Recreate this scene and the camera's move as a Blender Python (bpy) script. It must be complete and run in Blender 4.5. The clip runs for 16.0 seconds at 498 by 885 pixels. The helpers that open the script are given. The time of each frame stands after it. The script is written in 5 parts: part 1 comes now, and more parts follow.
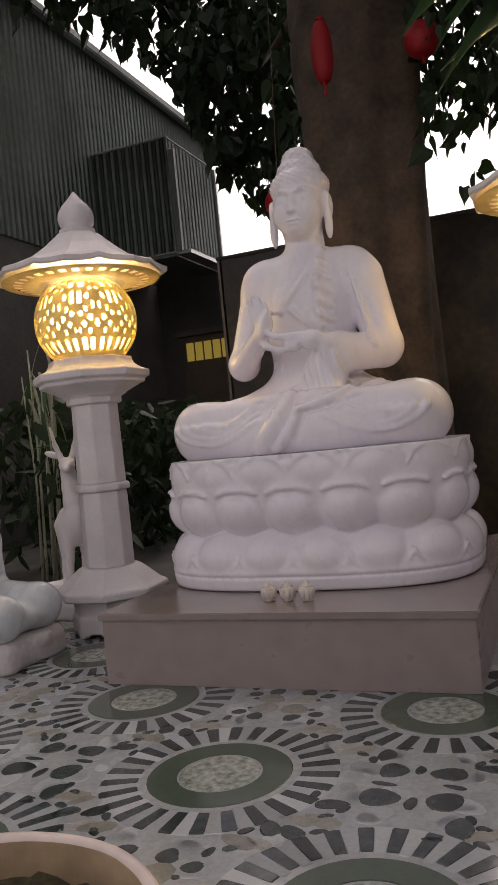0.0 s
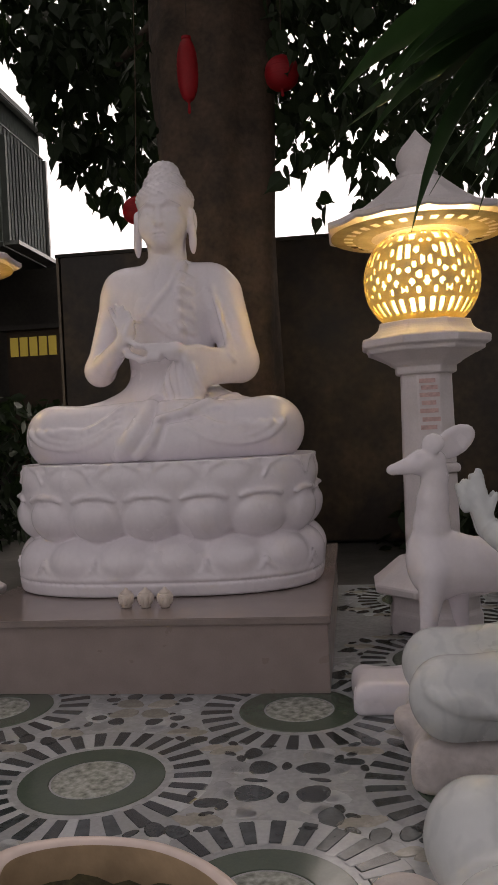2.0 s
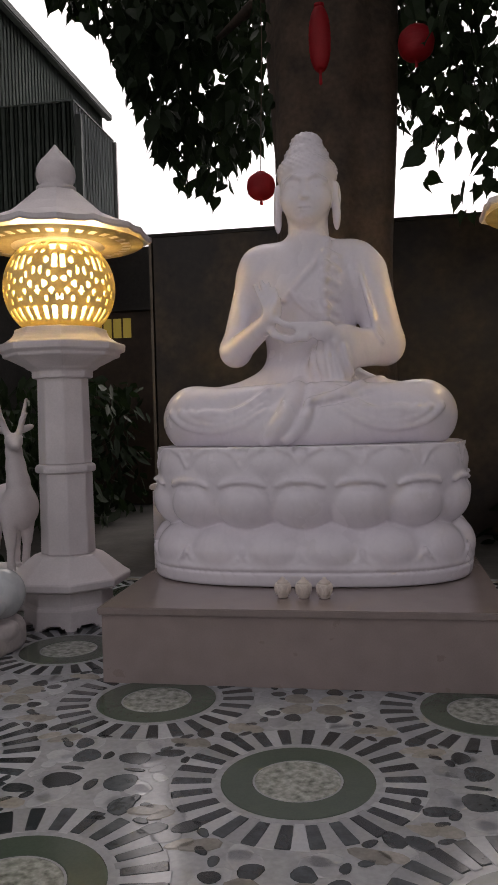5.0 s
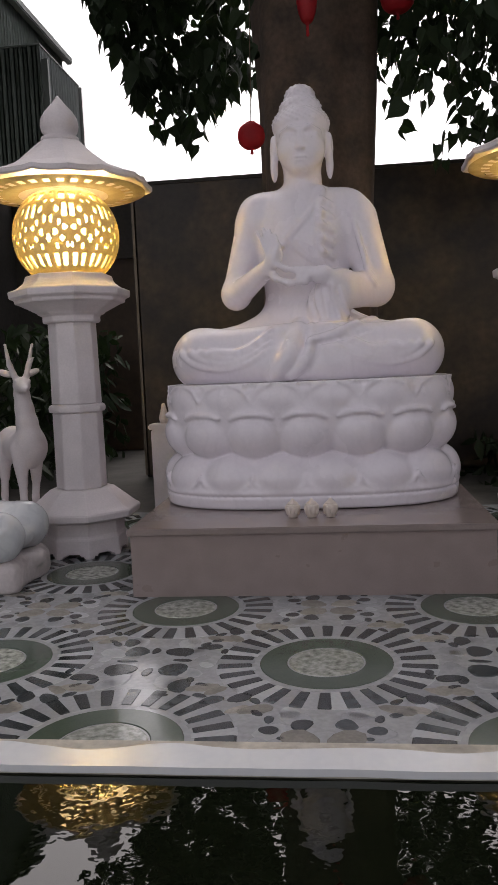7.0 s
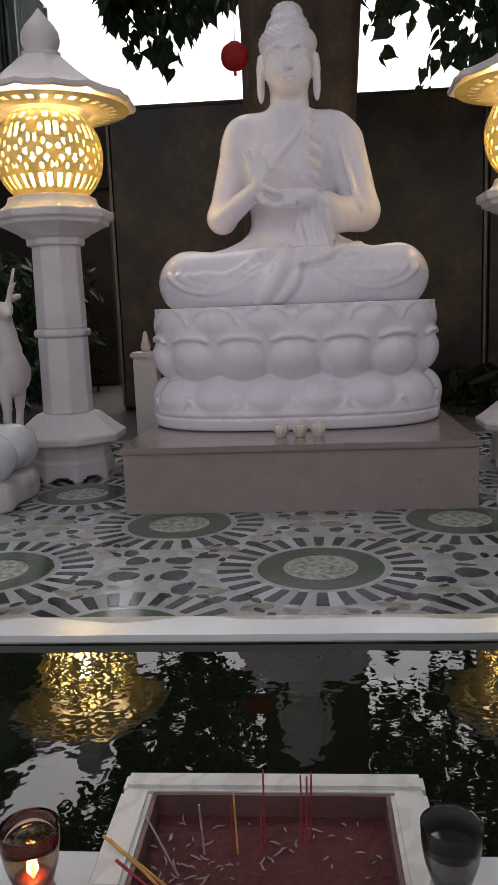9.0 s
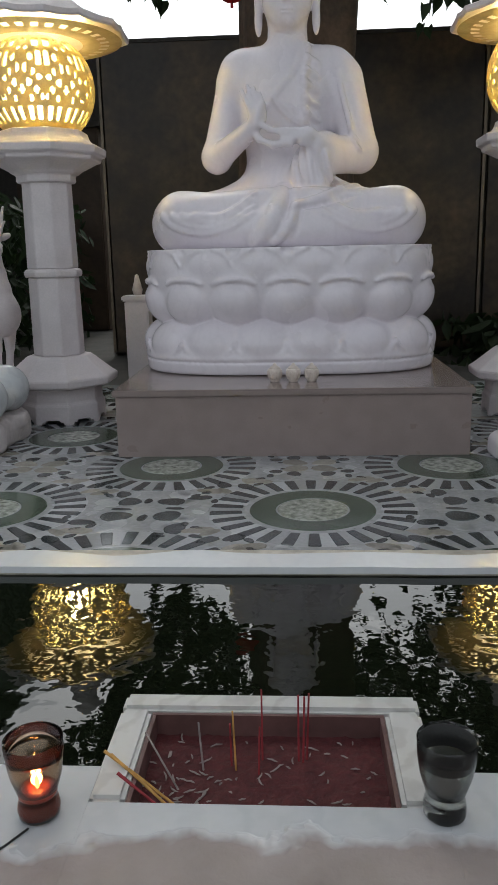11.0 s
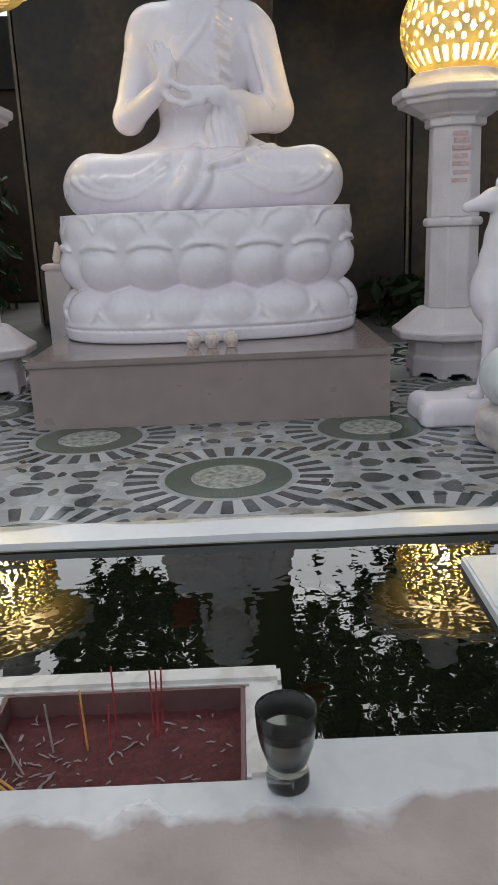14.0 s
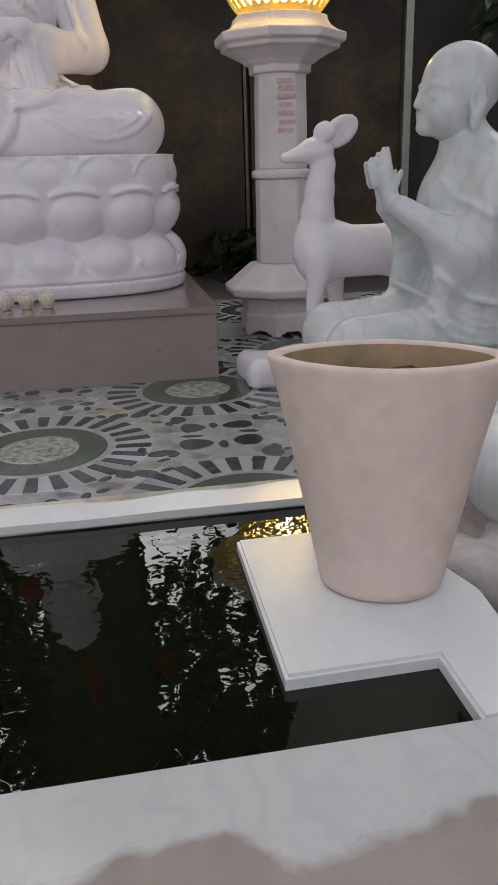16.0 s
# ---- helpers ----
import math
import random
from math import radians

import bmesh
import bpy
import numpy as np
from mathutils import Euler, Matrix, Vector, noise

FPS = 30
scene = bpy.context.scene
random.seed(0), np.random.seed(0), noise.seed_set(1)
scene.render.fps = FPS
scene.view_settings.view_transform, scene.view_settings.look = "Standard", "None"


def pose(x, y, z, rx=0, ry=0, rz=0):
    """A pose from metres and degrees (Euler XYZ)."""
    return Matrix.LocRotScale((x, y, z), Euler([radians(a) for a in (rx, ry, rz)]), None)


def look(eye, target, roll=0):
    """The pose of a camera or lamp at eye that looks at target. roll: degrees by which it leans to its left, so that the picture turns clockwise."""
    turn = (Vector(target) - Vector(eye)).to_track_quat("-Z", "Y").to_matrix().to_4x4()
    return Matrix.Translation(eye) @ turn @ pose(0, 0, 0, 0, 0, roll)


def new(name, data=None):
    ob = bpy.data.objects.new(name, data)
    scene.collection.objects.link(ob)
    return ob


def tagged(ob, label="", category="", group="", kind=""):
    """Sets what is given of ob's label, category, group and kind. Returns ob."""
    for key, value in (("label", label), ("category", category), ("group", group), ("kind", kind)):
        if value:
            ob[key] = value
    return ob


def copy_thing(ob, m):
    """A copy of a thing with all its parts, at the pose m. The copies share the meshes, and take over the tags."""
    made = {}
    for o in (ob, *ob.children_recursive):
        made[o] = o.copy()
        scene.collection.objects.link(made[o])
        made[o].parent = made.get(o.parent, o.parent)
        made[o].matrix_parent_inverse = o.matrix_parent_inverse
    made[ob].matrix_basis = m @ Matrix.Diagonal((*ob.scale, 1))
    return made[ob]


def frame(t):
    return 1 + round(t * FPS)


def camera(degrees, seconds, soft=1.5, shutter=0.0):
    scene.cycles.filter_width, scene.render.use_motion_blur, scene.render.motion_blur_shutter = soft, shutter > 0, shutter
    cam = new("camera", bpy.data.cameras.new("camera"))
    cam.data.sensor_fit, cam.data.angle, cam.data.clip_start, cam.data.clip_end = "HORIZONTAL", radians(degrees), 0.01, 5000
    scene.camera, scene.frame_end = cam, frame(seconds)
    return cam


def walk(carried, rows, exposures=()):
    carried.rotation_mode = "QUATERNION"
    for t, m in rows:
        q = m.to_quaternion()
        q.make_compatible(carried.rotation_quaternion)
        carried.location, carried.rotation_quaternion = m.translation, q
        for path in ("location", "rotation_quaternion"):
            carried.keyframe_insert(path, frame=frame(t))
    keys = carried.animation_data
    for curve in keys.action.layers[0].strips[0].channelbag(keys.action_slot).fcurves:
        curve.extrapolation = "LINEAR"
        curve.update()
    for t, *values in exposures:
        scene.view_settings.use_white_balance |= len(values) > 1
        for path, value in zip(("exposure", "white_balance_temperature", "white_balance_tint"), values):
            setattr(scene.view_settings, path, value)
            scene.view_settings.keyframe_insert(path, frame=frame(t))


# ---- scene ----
cam = camera(35.2, 16.0)
PATH = [
    (0, (0.703, -1.44, 0.673), (-0.032, 0.42, 0.663), -5.6),
    (0.5, (0.694, -1.467, 0.679), (0.046, 0.425, 0.647), -4.5),
    (1, (0.653, -1.477, 0.69), (0.169, 0.463, 0.648), -3.5),
    (1.5, (0.617, -1.498, 0.705), (0.274, 0.472, 0.669), -2.4),
    (2, (0.559, -1.543, 0.709), (0.3, 0.44, 0.67), -2.7),
    (2.5, (0.499, -1.56, 0.708), (0.235, 0.422, 0.676), -3.6),
    (3, (0.435, -1.514, 0.712), (0.14, 0.464, 0.677), -2.8),
    (3.5, (0.378, -1.469, 0.723), (0.039, 0.501, 0.695), -2.1),
    (4, (0.286, -1.436, 0.725), (-0.061, 0.534, 0.696), -1.5),
    (6.5, (0.097, -1.668, 0.666), (-0.185, 0.306, 0.504), -2.5),
    (7, (0.048, -1.72, 0.67), (-0.184, 0.257, 0.478), -2.5),
    (7.5, (0.0, -1.751, 0.642), (-0.188, 0.225, 0.402), -2.7),
    (8, (-0.021, -1.771, 0.632), (-0.191, 0.201, 0.346), -2.8),
    (8.5, (-0.022, -1.783, 0.622), (-0.181, 0.186, 0.309), -2.5),
    (11, (-0.035, -1.786, 0.591), (-0.158, 0.156, 0.128), -1.3),
    (11.5, (-0.03, -1.784, 0.591), (-0.149, 0.152, 0.101), -1.2),
    (12, (-0.021, -1.779, 0.587), (-0.136, 0.152, 0.082), -1.3),
    (12.5, (-0.008, -1.779, 0.588), (-0.119, 0.151, 0.076), -1.4),
    (13, (0.011, -1.774, 0.587), (-0.094, 0.155, 0.068), -1.8),
    (13.5, (0.03, -1.767, 0.585), (-0.026, 0.16, 0.056), -2.3),
    (14, (0.047, -1.757, 0.579), (0.052, 0.167, 0.034), -2.4),
    (14.5, (0.063, -1.749, 0.577), (0.148, 0.169, 0.017), -2.5),
    (15, (0.088, -1.738, 0.578), (0.274, 0.167, -0.002), -2.5),
    (15.5, (0.127, -1.709, 0.573), (0.426, 0.168, -0.05), -2.2),
    (16, (0.168, -1.668, 0.568), (0.501, 0.191, -0.093), -1.7),
]
walk(cam, [(t, look(eye, target, roll)) for t, eye, target, roll in PATH],
     [(0, 1.18, 7250, 19), (0.5, 1.02, 7250, 19), (1, 1.22, 7350, 19), (2, 0.86, 7400, 19), (2.5, 0.48, 7250, 19), (3, 0.60, 7100, 19), (4, 0.66, 7050, 19), (7, 1.17, 6800, 17), (8.5, 1.17, 6750, 16), (11, 1.27, 6400, 6), (12.5, 1.33, 6350, 6), (13, 1.40, 6350, 7), (13.5, 1.94, 6250, 8), (14, 1.68, 6400, 8), (14.5, 1.72, 6550, 8), (15.5, 1.98, 6350, 7), (16, 1.47, 6700, 12)])

SKY, SUN = 0.115, 0.3
LAMP, BULB_GLOW = 7.5, 70.0

# world: an overcast evening sky
world = bpy.data.worlds.new("evening_sky")
scene.world = world
world.use_nodes = True
wn, wl = world.node_tree.nodes, world.node_tree.links
sky = wn.new("ShaderNodeTexSky")
sky.sky_type, sky.sun_disc = "NISHITA", False
sky.sun_elevation, sky.sun_rotation = radians(56), radians(0)
sky.air_density, sky.dust_density, sky.ozone_density = 1.0, 3.0, 1.0
soften = wn.new("ShaderNodeHueSaturation")
soften.inputs["Saturation"].default_value = 0.22
wl.new(sky.outputs[0], soften.inputs["Color"])
wl.new(soften.outputs[0], wn["Background"].inputs["Color"])
wn["Background"].inputs["Strength"].default_value = SKY

sun = new("sun", bpy.data.lights.new("sun", "SUN"))
sun.data.energy, sun.data.angle, sun.data.color = SUN, radians(60), (1.0, 0.96, 0.94)
sun.matrix_world = look((0, 10, 14.8), (0, 0, 0))

# ---------------------------------------------------------------- materials
def material(name, color, rough=0.5, metal=0.0, vary=0.12, scale=8.0, fine=60.0, bump=0.15, tint=None, spec=0.5, coat=0.0, island=0.0):
    """A surface with blotches and grain at two sizes, in metres."""
    m = bpy.data.materials.new(name)
    m.use_nodes = True
    n, l = m.node_tree.nodes, m.node_tree.links
    b = n["Principled BSDF"]
    co = n.new("ShaderNodeTexCoord")
    geo = n.new("ShaderNodeNewGeometry")
    big, small = n.new("ShaderNodeTexNoise"), n.new("ShaderNodeTexNoise")
    big.inputs["Scale"].default_value, big.inputs["Detail"].default_value = scale, 5
    small.inputs["Scale"].default_value, small.inputs["Detail"].default_value = fine, 6
    l.new(geo.outputs["Position"], big.inputs["Vector"])
    l.new(geo.outputs["Position"], small.inputs["Vector"])
    other = tint or tuple(c * 0.55 for c in color)
    mix = n.new("ShaderNodeMix")
    mix.data_type = "RGBA"
    mix.inputs["A"].default_value, mix.inputs["B"].default_value = (*color, 1), (*other, 1)
    ramp = n.new("ShaderNodeMapRange")
    ramp.inputs["From Min"].default_value, ramp.inputs["From Max"].default_value = 0.38, 0.72
    ramp.inputs["To Max"].default_value = min(1.0, vary * 4)
    l.new(big.outputs["Fac"], ramp.inputs["Value"])
    l.new(ramp.outputs[0], mix.inputs["Factor"])
    grain = n.new("ShaderNodeHueSaturation")
    span = n.new("ShaderNodeMapRange")
    span.inputs["To Min"].default_value, span.inputs["To Max"].default_value = 1 - vary * 1.5, 1 + vary * 1.5
    l.new(small.outputs["Fac"], span.inputs["Value"])
    l.new(span.outputs[0], grain.inputs["Value"])
    l.new(mix.outputs["Result"], grain.inputs["Color"])
    last = grain.outputs[0]
    if island:
        info = n.new("ShaderNodeObjectInfo")
        add = n.new("ShaderNodeMath")
        add.operation = "ADD"
        l.new(info.outputs["Random"], add.inputs[0])
        l.new(geo.outputs["Random Per Island"], add.inputs[1])
        fr = n.new("ShaderNodeMath")
        fr.operation = "FRACT"
        l.new(add.outputs[0], fr.inputs[0])
        rng = n.new("ShaderNodeMapRange")
        rng.inputs["To Min"].default_value, rng.inputs["To Max"].default_value = 1 - island, 1 + island
        l.new(fr.outputs[0], rng.inputs["Value"])
        hs = n.new("ShaderNodeHueSaturation")
        l.new(rng.outputs[0], hs.inputs["Value"])
        l.new(last, hs.inputs["Color"])
        last = hs.outputs[0]
    l.new(last, b.inputs["Base Color"])
    b.inputs["Roughness"].default_value, b.inputs["Metallic"].default_value = rough, metal
    b.inputs["Specular IOR Level"].default_value = spec
    b.inputs["Coat Weight"].default_value, b.inputs["Coat Roughness"].default_value = coat, 0.08
    rv = n.new("ShaderNodeMapRange")
    rv.inputs["To Min"].default_value, rv.inputs["To Max"].default_value = max(0.02, rough - 0.1), min(1, rough + 0.12)
    l.new(big.outputs["Fac"], rv.inputs["Value"])
    l.new(rv.outputs[0], b.inputs["Roughness"])
    if bump:
        bp = n.new("ShaderNodeBump")
        bp.inputs["Strength"].default_value, bp.inputs["Distance"].default_value = bump, 0.004
        l.new(small.outputs["Fac"], bp.inputs["Height"])
        l.new(bp.outputs[0], b.inputs["Normal"])
    return m


def marble(name, color, vein, rough=0.28, amount=0.25, scale=5.0):
    """Polished white marble with faint grey veins and a little light passing below its skin."""
    m = material(name, color, rough, vary=0.03, scale=4, fine=90, bump=0.04, tint=vein)
    n, l = m.node_tree.nodes, m.node_tree.links
    b = n["Principled BSDF"]
    geo = n.new("ShaderNodeNewGeometry")
    wave = n.new("ShaderNodeTexWave")
    wave.inputs["Scale"].default_value, wave.inputs["Distortion"].default_value = scale, 14
    wave.inputs["Detail"].default_value, wave.inputs["Detail Scale"].default_value = 4, 1.6
    l.new(geo.outputs["Position"], wave.inputs["Vector"])
    rng = n.new("ShaderNodeMapRange")
    rng.inputs["From Min"].default_value, rng.inputs["To Max"].default_value = 0.62, amount
    l.new(wave.outputs["Fac"], rng.inputs["Value"])
    mix = n.new("ShaderNodeMix")
    mix.data_type = "RGBA"
    l.new(b.inputs["Base Color"].links[0].from_socket, mix.inputs["A"])
    mix.inputs["B"].default_value = (*vein, 1)
    l.new(rng.outputs[0], mix.inputs["Factor"])
    l.new(mix.outputs["Result"], b.inputs["Base Color"])
    return m


def glowing(name, color, strength):
    m = bpy.data.materials.new(name)
    m.use_nodes = True
    b = m.node_tree.nodes["Principled BSDF"]
    b.inputs["Base Color"].default_value = (*color, 1)
    b.inputs["Emission Color"].default_value, b.inputs["Emission Strength"].default_value = (*color, 1), strength
    return m


def thin(name, color, through_color, share=0.5, rough=0.4):
    """A sheet that lets some light through: leaves, lantern shells, silk."""
    m = material(name, color, rough, vary=0.15, scale=20, fine=120, bump=0.05)
    n, l = m.node_tree.nodes, m.node_tree.links
    t = n.new("ShaderNodeBsdfTranslucent")
    t.inputs["Color"].default_value = (*through_color, 1)
    mx = n.new("ShaderNodeMixShader")
    mx.inputs[0].default_value = share
    l.new(n["Principled BSDF"].outputs[0], mx.inputs[1])
    l.new(t.outputs[0], mx.inputs[2])
    l.new(mx.outputs[0], n["Material Output"].inputs["Surface"])
    return m


WHITE = marble("white_marble", (0.82, 0.77, 0.82), (0.64, 0.60, 0.65), 0.24, 0.12)
GREYWHITE = marble("grey_white_marble", (0.66, 0.68, 0.69), (0.46, 0.49, 0.52), 0.22, 0.3)
PINKWHITE = material("pale_lantern_stone", (0.72, 0.665, 0.675), 0.6, vary=0.07, scale=9, fine=140, bump=0.12)
# pale stone globe with the lamp's yellow put into its base colour
SHELL = thin("lamp_tinted_lantern_shell", (0.55, 0.49, 0.30), (0.85, 0.69, 0.27), 0.17, 0.5)
LINER = thin("frosted_lamp_liner", (0.85, 0.80, 0.66), (0.95, 0.86, 0.60), 0.7, 0.6)
_n, _l = LINER.node_tree.nodes, LINER.node_tree.links
_clear, _gauze = _n.new("ShaderNodeBsdfTransparent"), _n.new("ShaderNodeMixShader")
_gauze.inputs[0].default_value = 0.3
_l.new(_n["Material Output"].inputs["Surface"].links[0].from_socket, _gauze.inputs[1])
_l.new(_clear.outputs[0], _gauze.inputs[2])
_l.new(_gauze.outputs[0], _n["Material Output"].inputs["Surface"])
PLASTER = material("plain_plaster", (0.20, 0.19, 0.17), 0.9, vary=0.15, scale=2, fine=30, bump=0.2)
STRIP = material("brown_metal_trim", (0.14, 0.11, 0.08), 0.4, 0.5, vary=0.2, scale=10, fine=60, bump=0.02)
# roof underside: dim lamp-lit shade of the pale stone painted as dull tan
SOFFIT = thin("lamp_tinted_soffit", (0.38, 0.32, 0.22), (0.85, 0.65, 0.25), 0.04, 0.6)
BULB = glowing("lamp_bulb", (1.0, 0.80, 0.38), BULB_GLOW)
GRANITE = material("pink_brown_granite", (0.31, 0.245, 0.23), 0.3, vary=0.08, scale=14, fine=260, bump=0.03, tint=(0.19, 0.15, 0.15), coat=0.2)
GRANITE_TOP = material("polished_granite_slab", (0.28, 0.225, 0.21), 0.2, vary=0.08, scale=14, fine=260, bump=0.02, tint=(0.18, 0.145, 0.14), coat=0.3)
# brown blotches in the colour imitate blurred reflections on the polished panels
BLACK = material("black_granite_tinted_reflections", (0.026, 0.019, 0.015), 0.42, vary=0.4, scale=2.6, fine=24, bump=0.0, tint=(0.105, 0.070, 0.040), spec=0.3)
DARKWALL = material("dark_render", (0.045, 0.04, 0.035), 0.8, vary=0.3, scale=2, fine=30, bump=0.3)
DARKFLOOR = material("dark_paving", (0.05, 0.047, 0.042), 0.85, vary=0.3, scale=4, fine=40, bump=0.2)
BROWN = material("brown_boards", (0.06, 0.035, 0.02), 0.6, vary=0.3, scale=3, fine=25, bump=0.2)
METAL = material("green_grey_corrugated_sheet", (0.20, 0.235, 0.21), 0.55, 0.1, vary=0.2, scale=1.2, fine=14, bump=0.1)
METAL_PALE = material("pale_corrugated_sheet", (0.34, 0.37, 0.36), 0.5, 0.1, vary=0.15, scale=1.5, fine=14, bump=0.1)
METAL_DARK = material("weathered_roof_sheet", (0.15, 0.17, 0.155), 0.6, 0.1, vary=0.2, scale=1.2, fine=14, bump=0.1)
BARK = material("brown_bark", (0.10, 0.066, 0.046), 0.9, vary=0.35, scale=7, fine=45, bump=0.9, tint=(0.045, 0.035, 0.028))
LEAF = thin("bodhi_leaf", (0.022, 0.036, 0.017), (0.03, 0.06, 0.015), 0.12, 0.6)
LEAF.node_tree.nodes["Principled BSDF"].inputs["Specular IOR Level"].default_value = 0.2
BLADE = thin("long_green_leaf", (0.035, 0.075, 0.035), (0.05, 0.12, 0.03), 0.25, 0.4)
CANE = material("pale_bamboo", (0.36, 0.37, 0.27), 0.6, vary=0.15, scale=12, fine=80, bump=0.05)
DRY = thin("dry_leaf", (0.30, 0.25, 0.11), (0.3, 0.25, 0.1), 0.3, 0.6)
RED = thin("red_silk", (0.45, 0.012, 0.02), (0.5, 0.01, 0.02), 0.4, 0.55)
RIM = marble("rim_marble", (0.69, 0.70, 0.71), (0.60, 0.62, 0.66), 0.2, 0.2, 7)
RIM_WORN = marble("sooty_rim_marble", (0.56, 0.55, 0.53), (0.36, 0.34, 0.32), 0.35, 0.45, 9)
RIM_SIDE = material("rim_edge", (0.50, 0.46, 0.39), 0.6, vary=0.2, scale=20, fine=90, bump=0.3)
BEIGE = material("beige_rough_stone", (0.29, 0.25, 0.225), 0.55, vary=0.2, scale=11, fine=70, bump=0.35, tint=(0.40, 0.385, 0.385))
LEDGE = marble("ledge_marble", (0.50, 0.51, 0.52), (0.37, 0.385, 0.41), 0.22, 0.2, 7)
_n, _l = LEDGE.node_tree.nodes, LEDGE.node_tree.links
_b = _n["Principled BSDF"]
_pos, _sep = _n.new("ShaderNodeNewGeometry"), _n.new("ShaderNodeSeparateXYZ")
_edge = _n.new("ShaderNodeTexNoise")
_edge.inputs["Scale"].default_value, _edge.inputs["Detail"].default_value = 11, 4
_l.new(_pos.outputs["Position"], _sep.inputs[0])
_l.new(_pos.outputs["Position"], _edge.inputs["Vector"])
_mul, _add, _rng = _n.new("ShaderNodeMath"), _n.new("ShaderNodeMath"), _n.new("ShaderNodeMapRange")
_mul.operation, _mul.inputs[1].default_value = "MULTIPLY", 0.13
_l.new(_edge.outputs["Fac"], _mul.inputs[0])
_l.new(_sep.outputs["Y"], _add.inputs[0])
_l.new(_mul.outputs[0], _add.inputs[1])
_rng.inputs["From Min"].default_value, _rng.inputs["From Max"].default_value = -1.262, -1.276
_l.new(_add.outputs[0], _rng.inputs["Value"])
_mix = _n.new("ShaderNodeMix")
_mix.data_type = "RGBA"
_l.new(_b.inputs["Base Color"].links[0].from_socket, _mix.inputs["A"])
_blot = _n.new("ShaderNodeTexNoise")
_blot.inputs["Scale"].default_value, _blot.inputs["Detail"].default_value = 22, 6
_l.new(_pos.outputs["Position"], _blot.inputs["Vector"])
_ramp = _n.new("ShaderNodeMix")
_ramp.data_type = "RGBA"
_ramp.inputs["A"].default_value, _ramp.inputs["B"].default_value = (0.21, 0.17, 0.155, 1), (0.38, 0.325, 0.31, 1)
_l.new(_blot.outputs["Fac"], _ramp.inputs["Factor"])
_l.new(_ramp.outputs["Result"], _mix.inputs["B"])
_l.new(_rng.outputs[0], _mix.inputs["Factor"])
_l.new(_mix.outputs["Result"], _b.inputs["Base Color"])
_chip, _sum, _deep, _rough = _n.new("ShaderNodeBump"), _n.new("ShaderNodeMath"), _n.new("ShaderNodeMath"), _n.new("ShaderNodeMapRange")
_sum.operation, _deep.operation = "SUBTRACT", "MULTIPLY"
_l.new(_blot.outputs["Fac"], _sum.inputs[0])
_sum.inputs[1].default_value = 1.1
_l.new(_sum.outputs[0], _deep.inputs[0])
_l.new(_rng.outputs[0], _deep.inputs[1])
_chip.inputs["Strength"].default_value, _chip.inputs["Distance"].default_value = 0.7, 0.008
_l.new(_deep.outputs[0], _chip.inputs["Height"])
_l.new(_chip.outputs[0], _b.inputs["Normal"])
_rough.inputs["To Min"].default_value, _rough.inputs["To Max"].default_value = 0.22, 0.6
_l.new(_rng.outputs[0], _rough.inputs["Value"])
_l.new(_rough.outputs[0], _b.inputs["Roughness"])
PAVING = material("outer_paving", (0.25, 0.24, 0.23), 0.8, vary=0.15, scale=3, fine=40)
POT = material("pale_pink_cement", (0.68, 0.555, 0.50), 0.55, vary=0.10, scale=9, fine=60, bump=0.1, tint=(0.60, 0.49, 0.46))
POT_IN = material("pot_inside", (0.44, 0.31, 0.19), 0.85, vary=0.2, scale=12, fine=60, bump=0.3)
SOIL = material("potting_soil", (0.05, 0.04, 0.022), 0.95, vary=0.4, scale=30, fine=120, bump=1.0, tint=(0.09, 0.085, 0.03))
ROCK = material("rough_white_rock", (0.64, 0.58, 0.57), 0.7, vary=0.15, scale=14, fine=55, bump=0.9, tint=(0.45, 0.40, 0.39))
TILE_BASE = material("tile_ground", (0.365, 0.375, 0.385), 0.14, vary=0.2, scale=13, fine=70, bump=0.02, tint=(0.28, 0.29, 0.30), coat=0.12)
TILE_PALE = material("pale_stone", (0.375, 0.385, 0.40), 0.14, vary=0.12, scale=25, fine=120, bump=0.02, tint=(0.33, 0.34, 0.36), coat=0.12, island=0.25)
TILE_DARK = material("dark_stone", (0.032, 0.040, 0.042), 0.14, vary=0.2, scale=40, fine=200, bump=0.02, tint=(0.06, 0.07, 0.078), coat=0.12, island=0.4)
TILE_GREEN = material("green_stone", (0.072, 0.098, 0.072), 0.14, vary=0.12, scale=30, fine=200, bump=0.02, tint=(0.05, 0.075, 0.058), coat=0.12)
TILE_BROWN = material("brown_grey_stone", (0.32, 0.30, 0.27), 0.14, vary=0.2, scale=30, fine=140, bump=0.02, tint=(0.22, 0.21, 0.18), coat=0.12, island=0.25)
TILE_FLECK = material("flecked_medallion", (0.40, 0.42, 0.38), 0.14, vary=0.25, scale=55, fine=160, bump=0.02, tint=(0.10, 0.11, 0.09), coat=0.12)
POND_BED = material("pond_bed", (0.012, 0.016, 0.010), 0.9, vary=0.3, scale=8, fine=40)
ASH = material("red_joss_ash", (0.075, 0.011, 0.012), 0.8, vary=0.4, scale=35, fine=150, bump=0.8, tint=(0.06, 0.008, 0.01))
TRAY = material("dusty_tray", (0.13, 0.065, 0.06), 0.45, vary=0.2, scale=20, fine=90, bump=0.1)
STICK = material("red_incense_stick", (0.30, 0.025, 0.035), 0.7, vary=0.2, scale=60, fine=200)
STICK_OCHRE = material("ochre_incense_stick", (0.55, 0.30, 0.08), 0.7, vary=0.2, scale=60, fine=200)
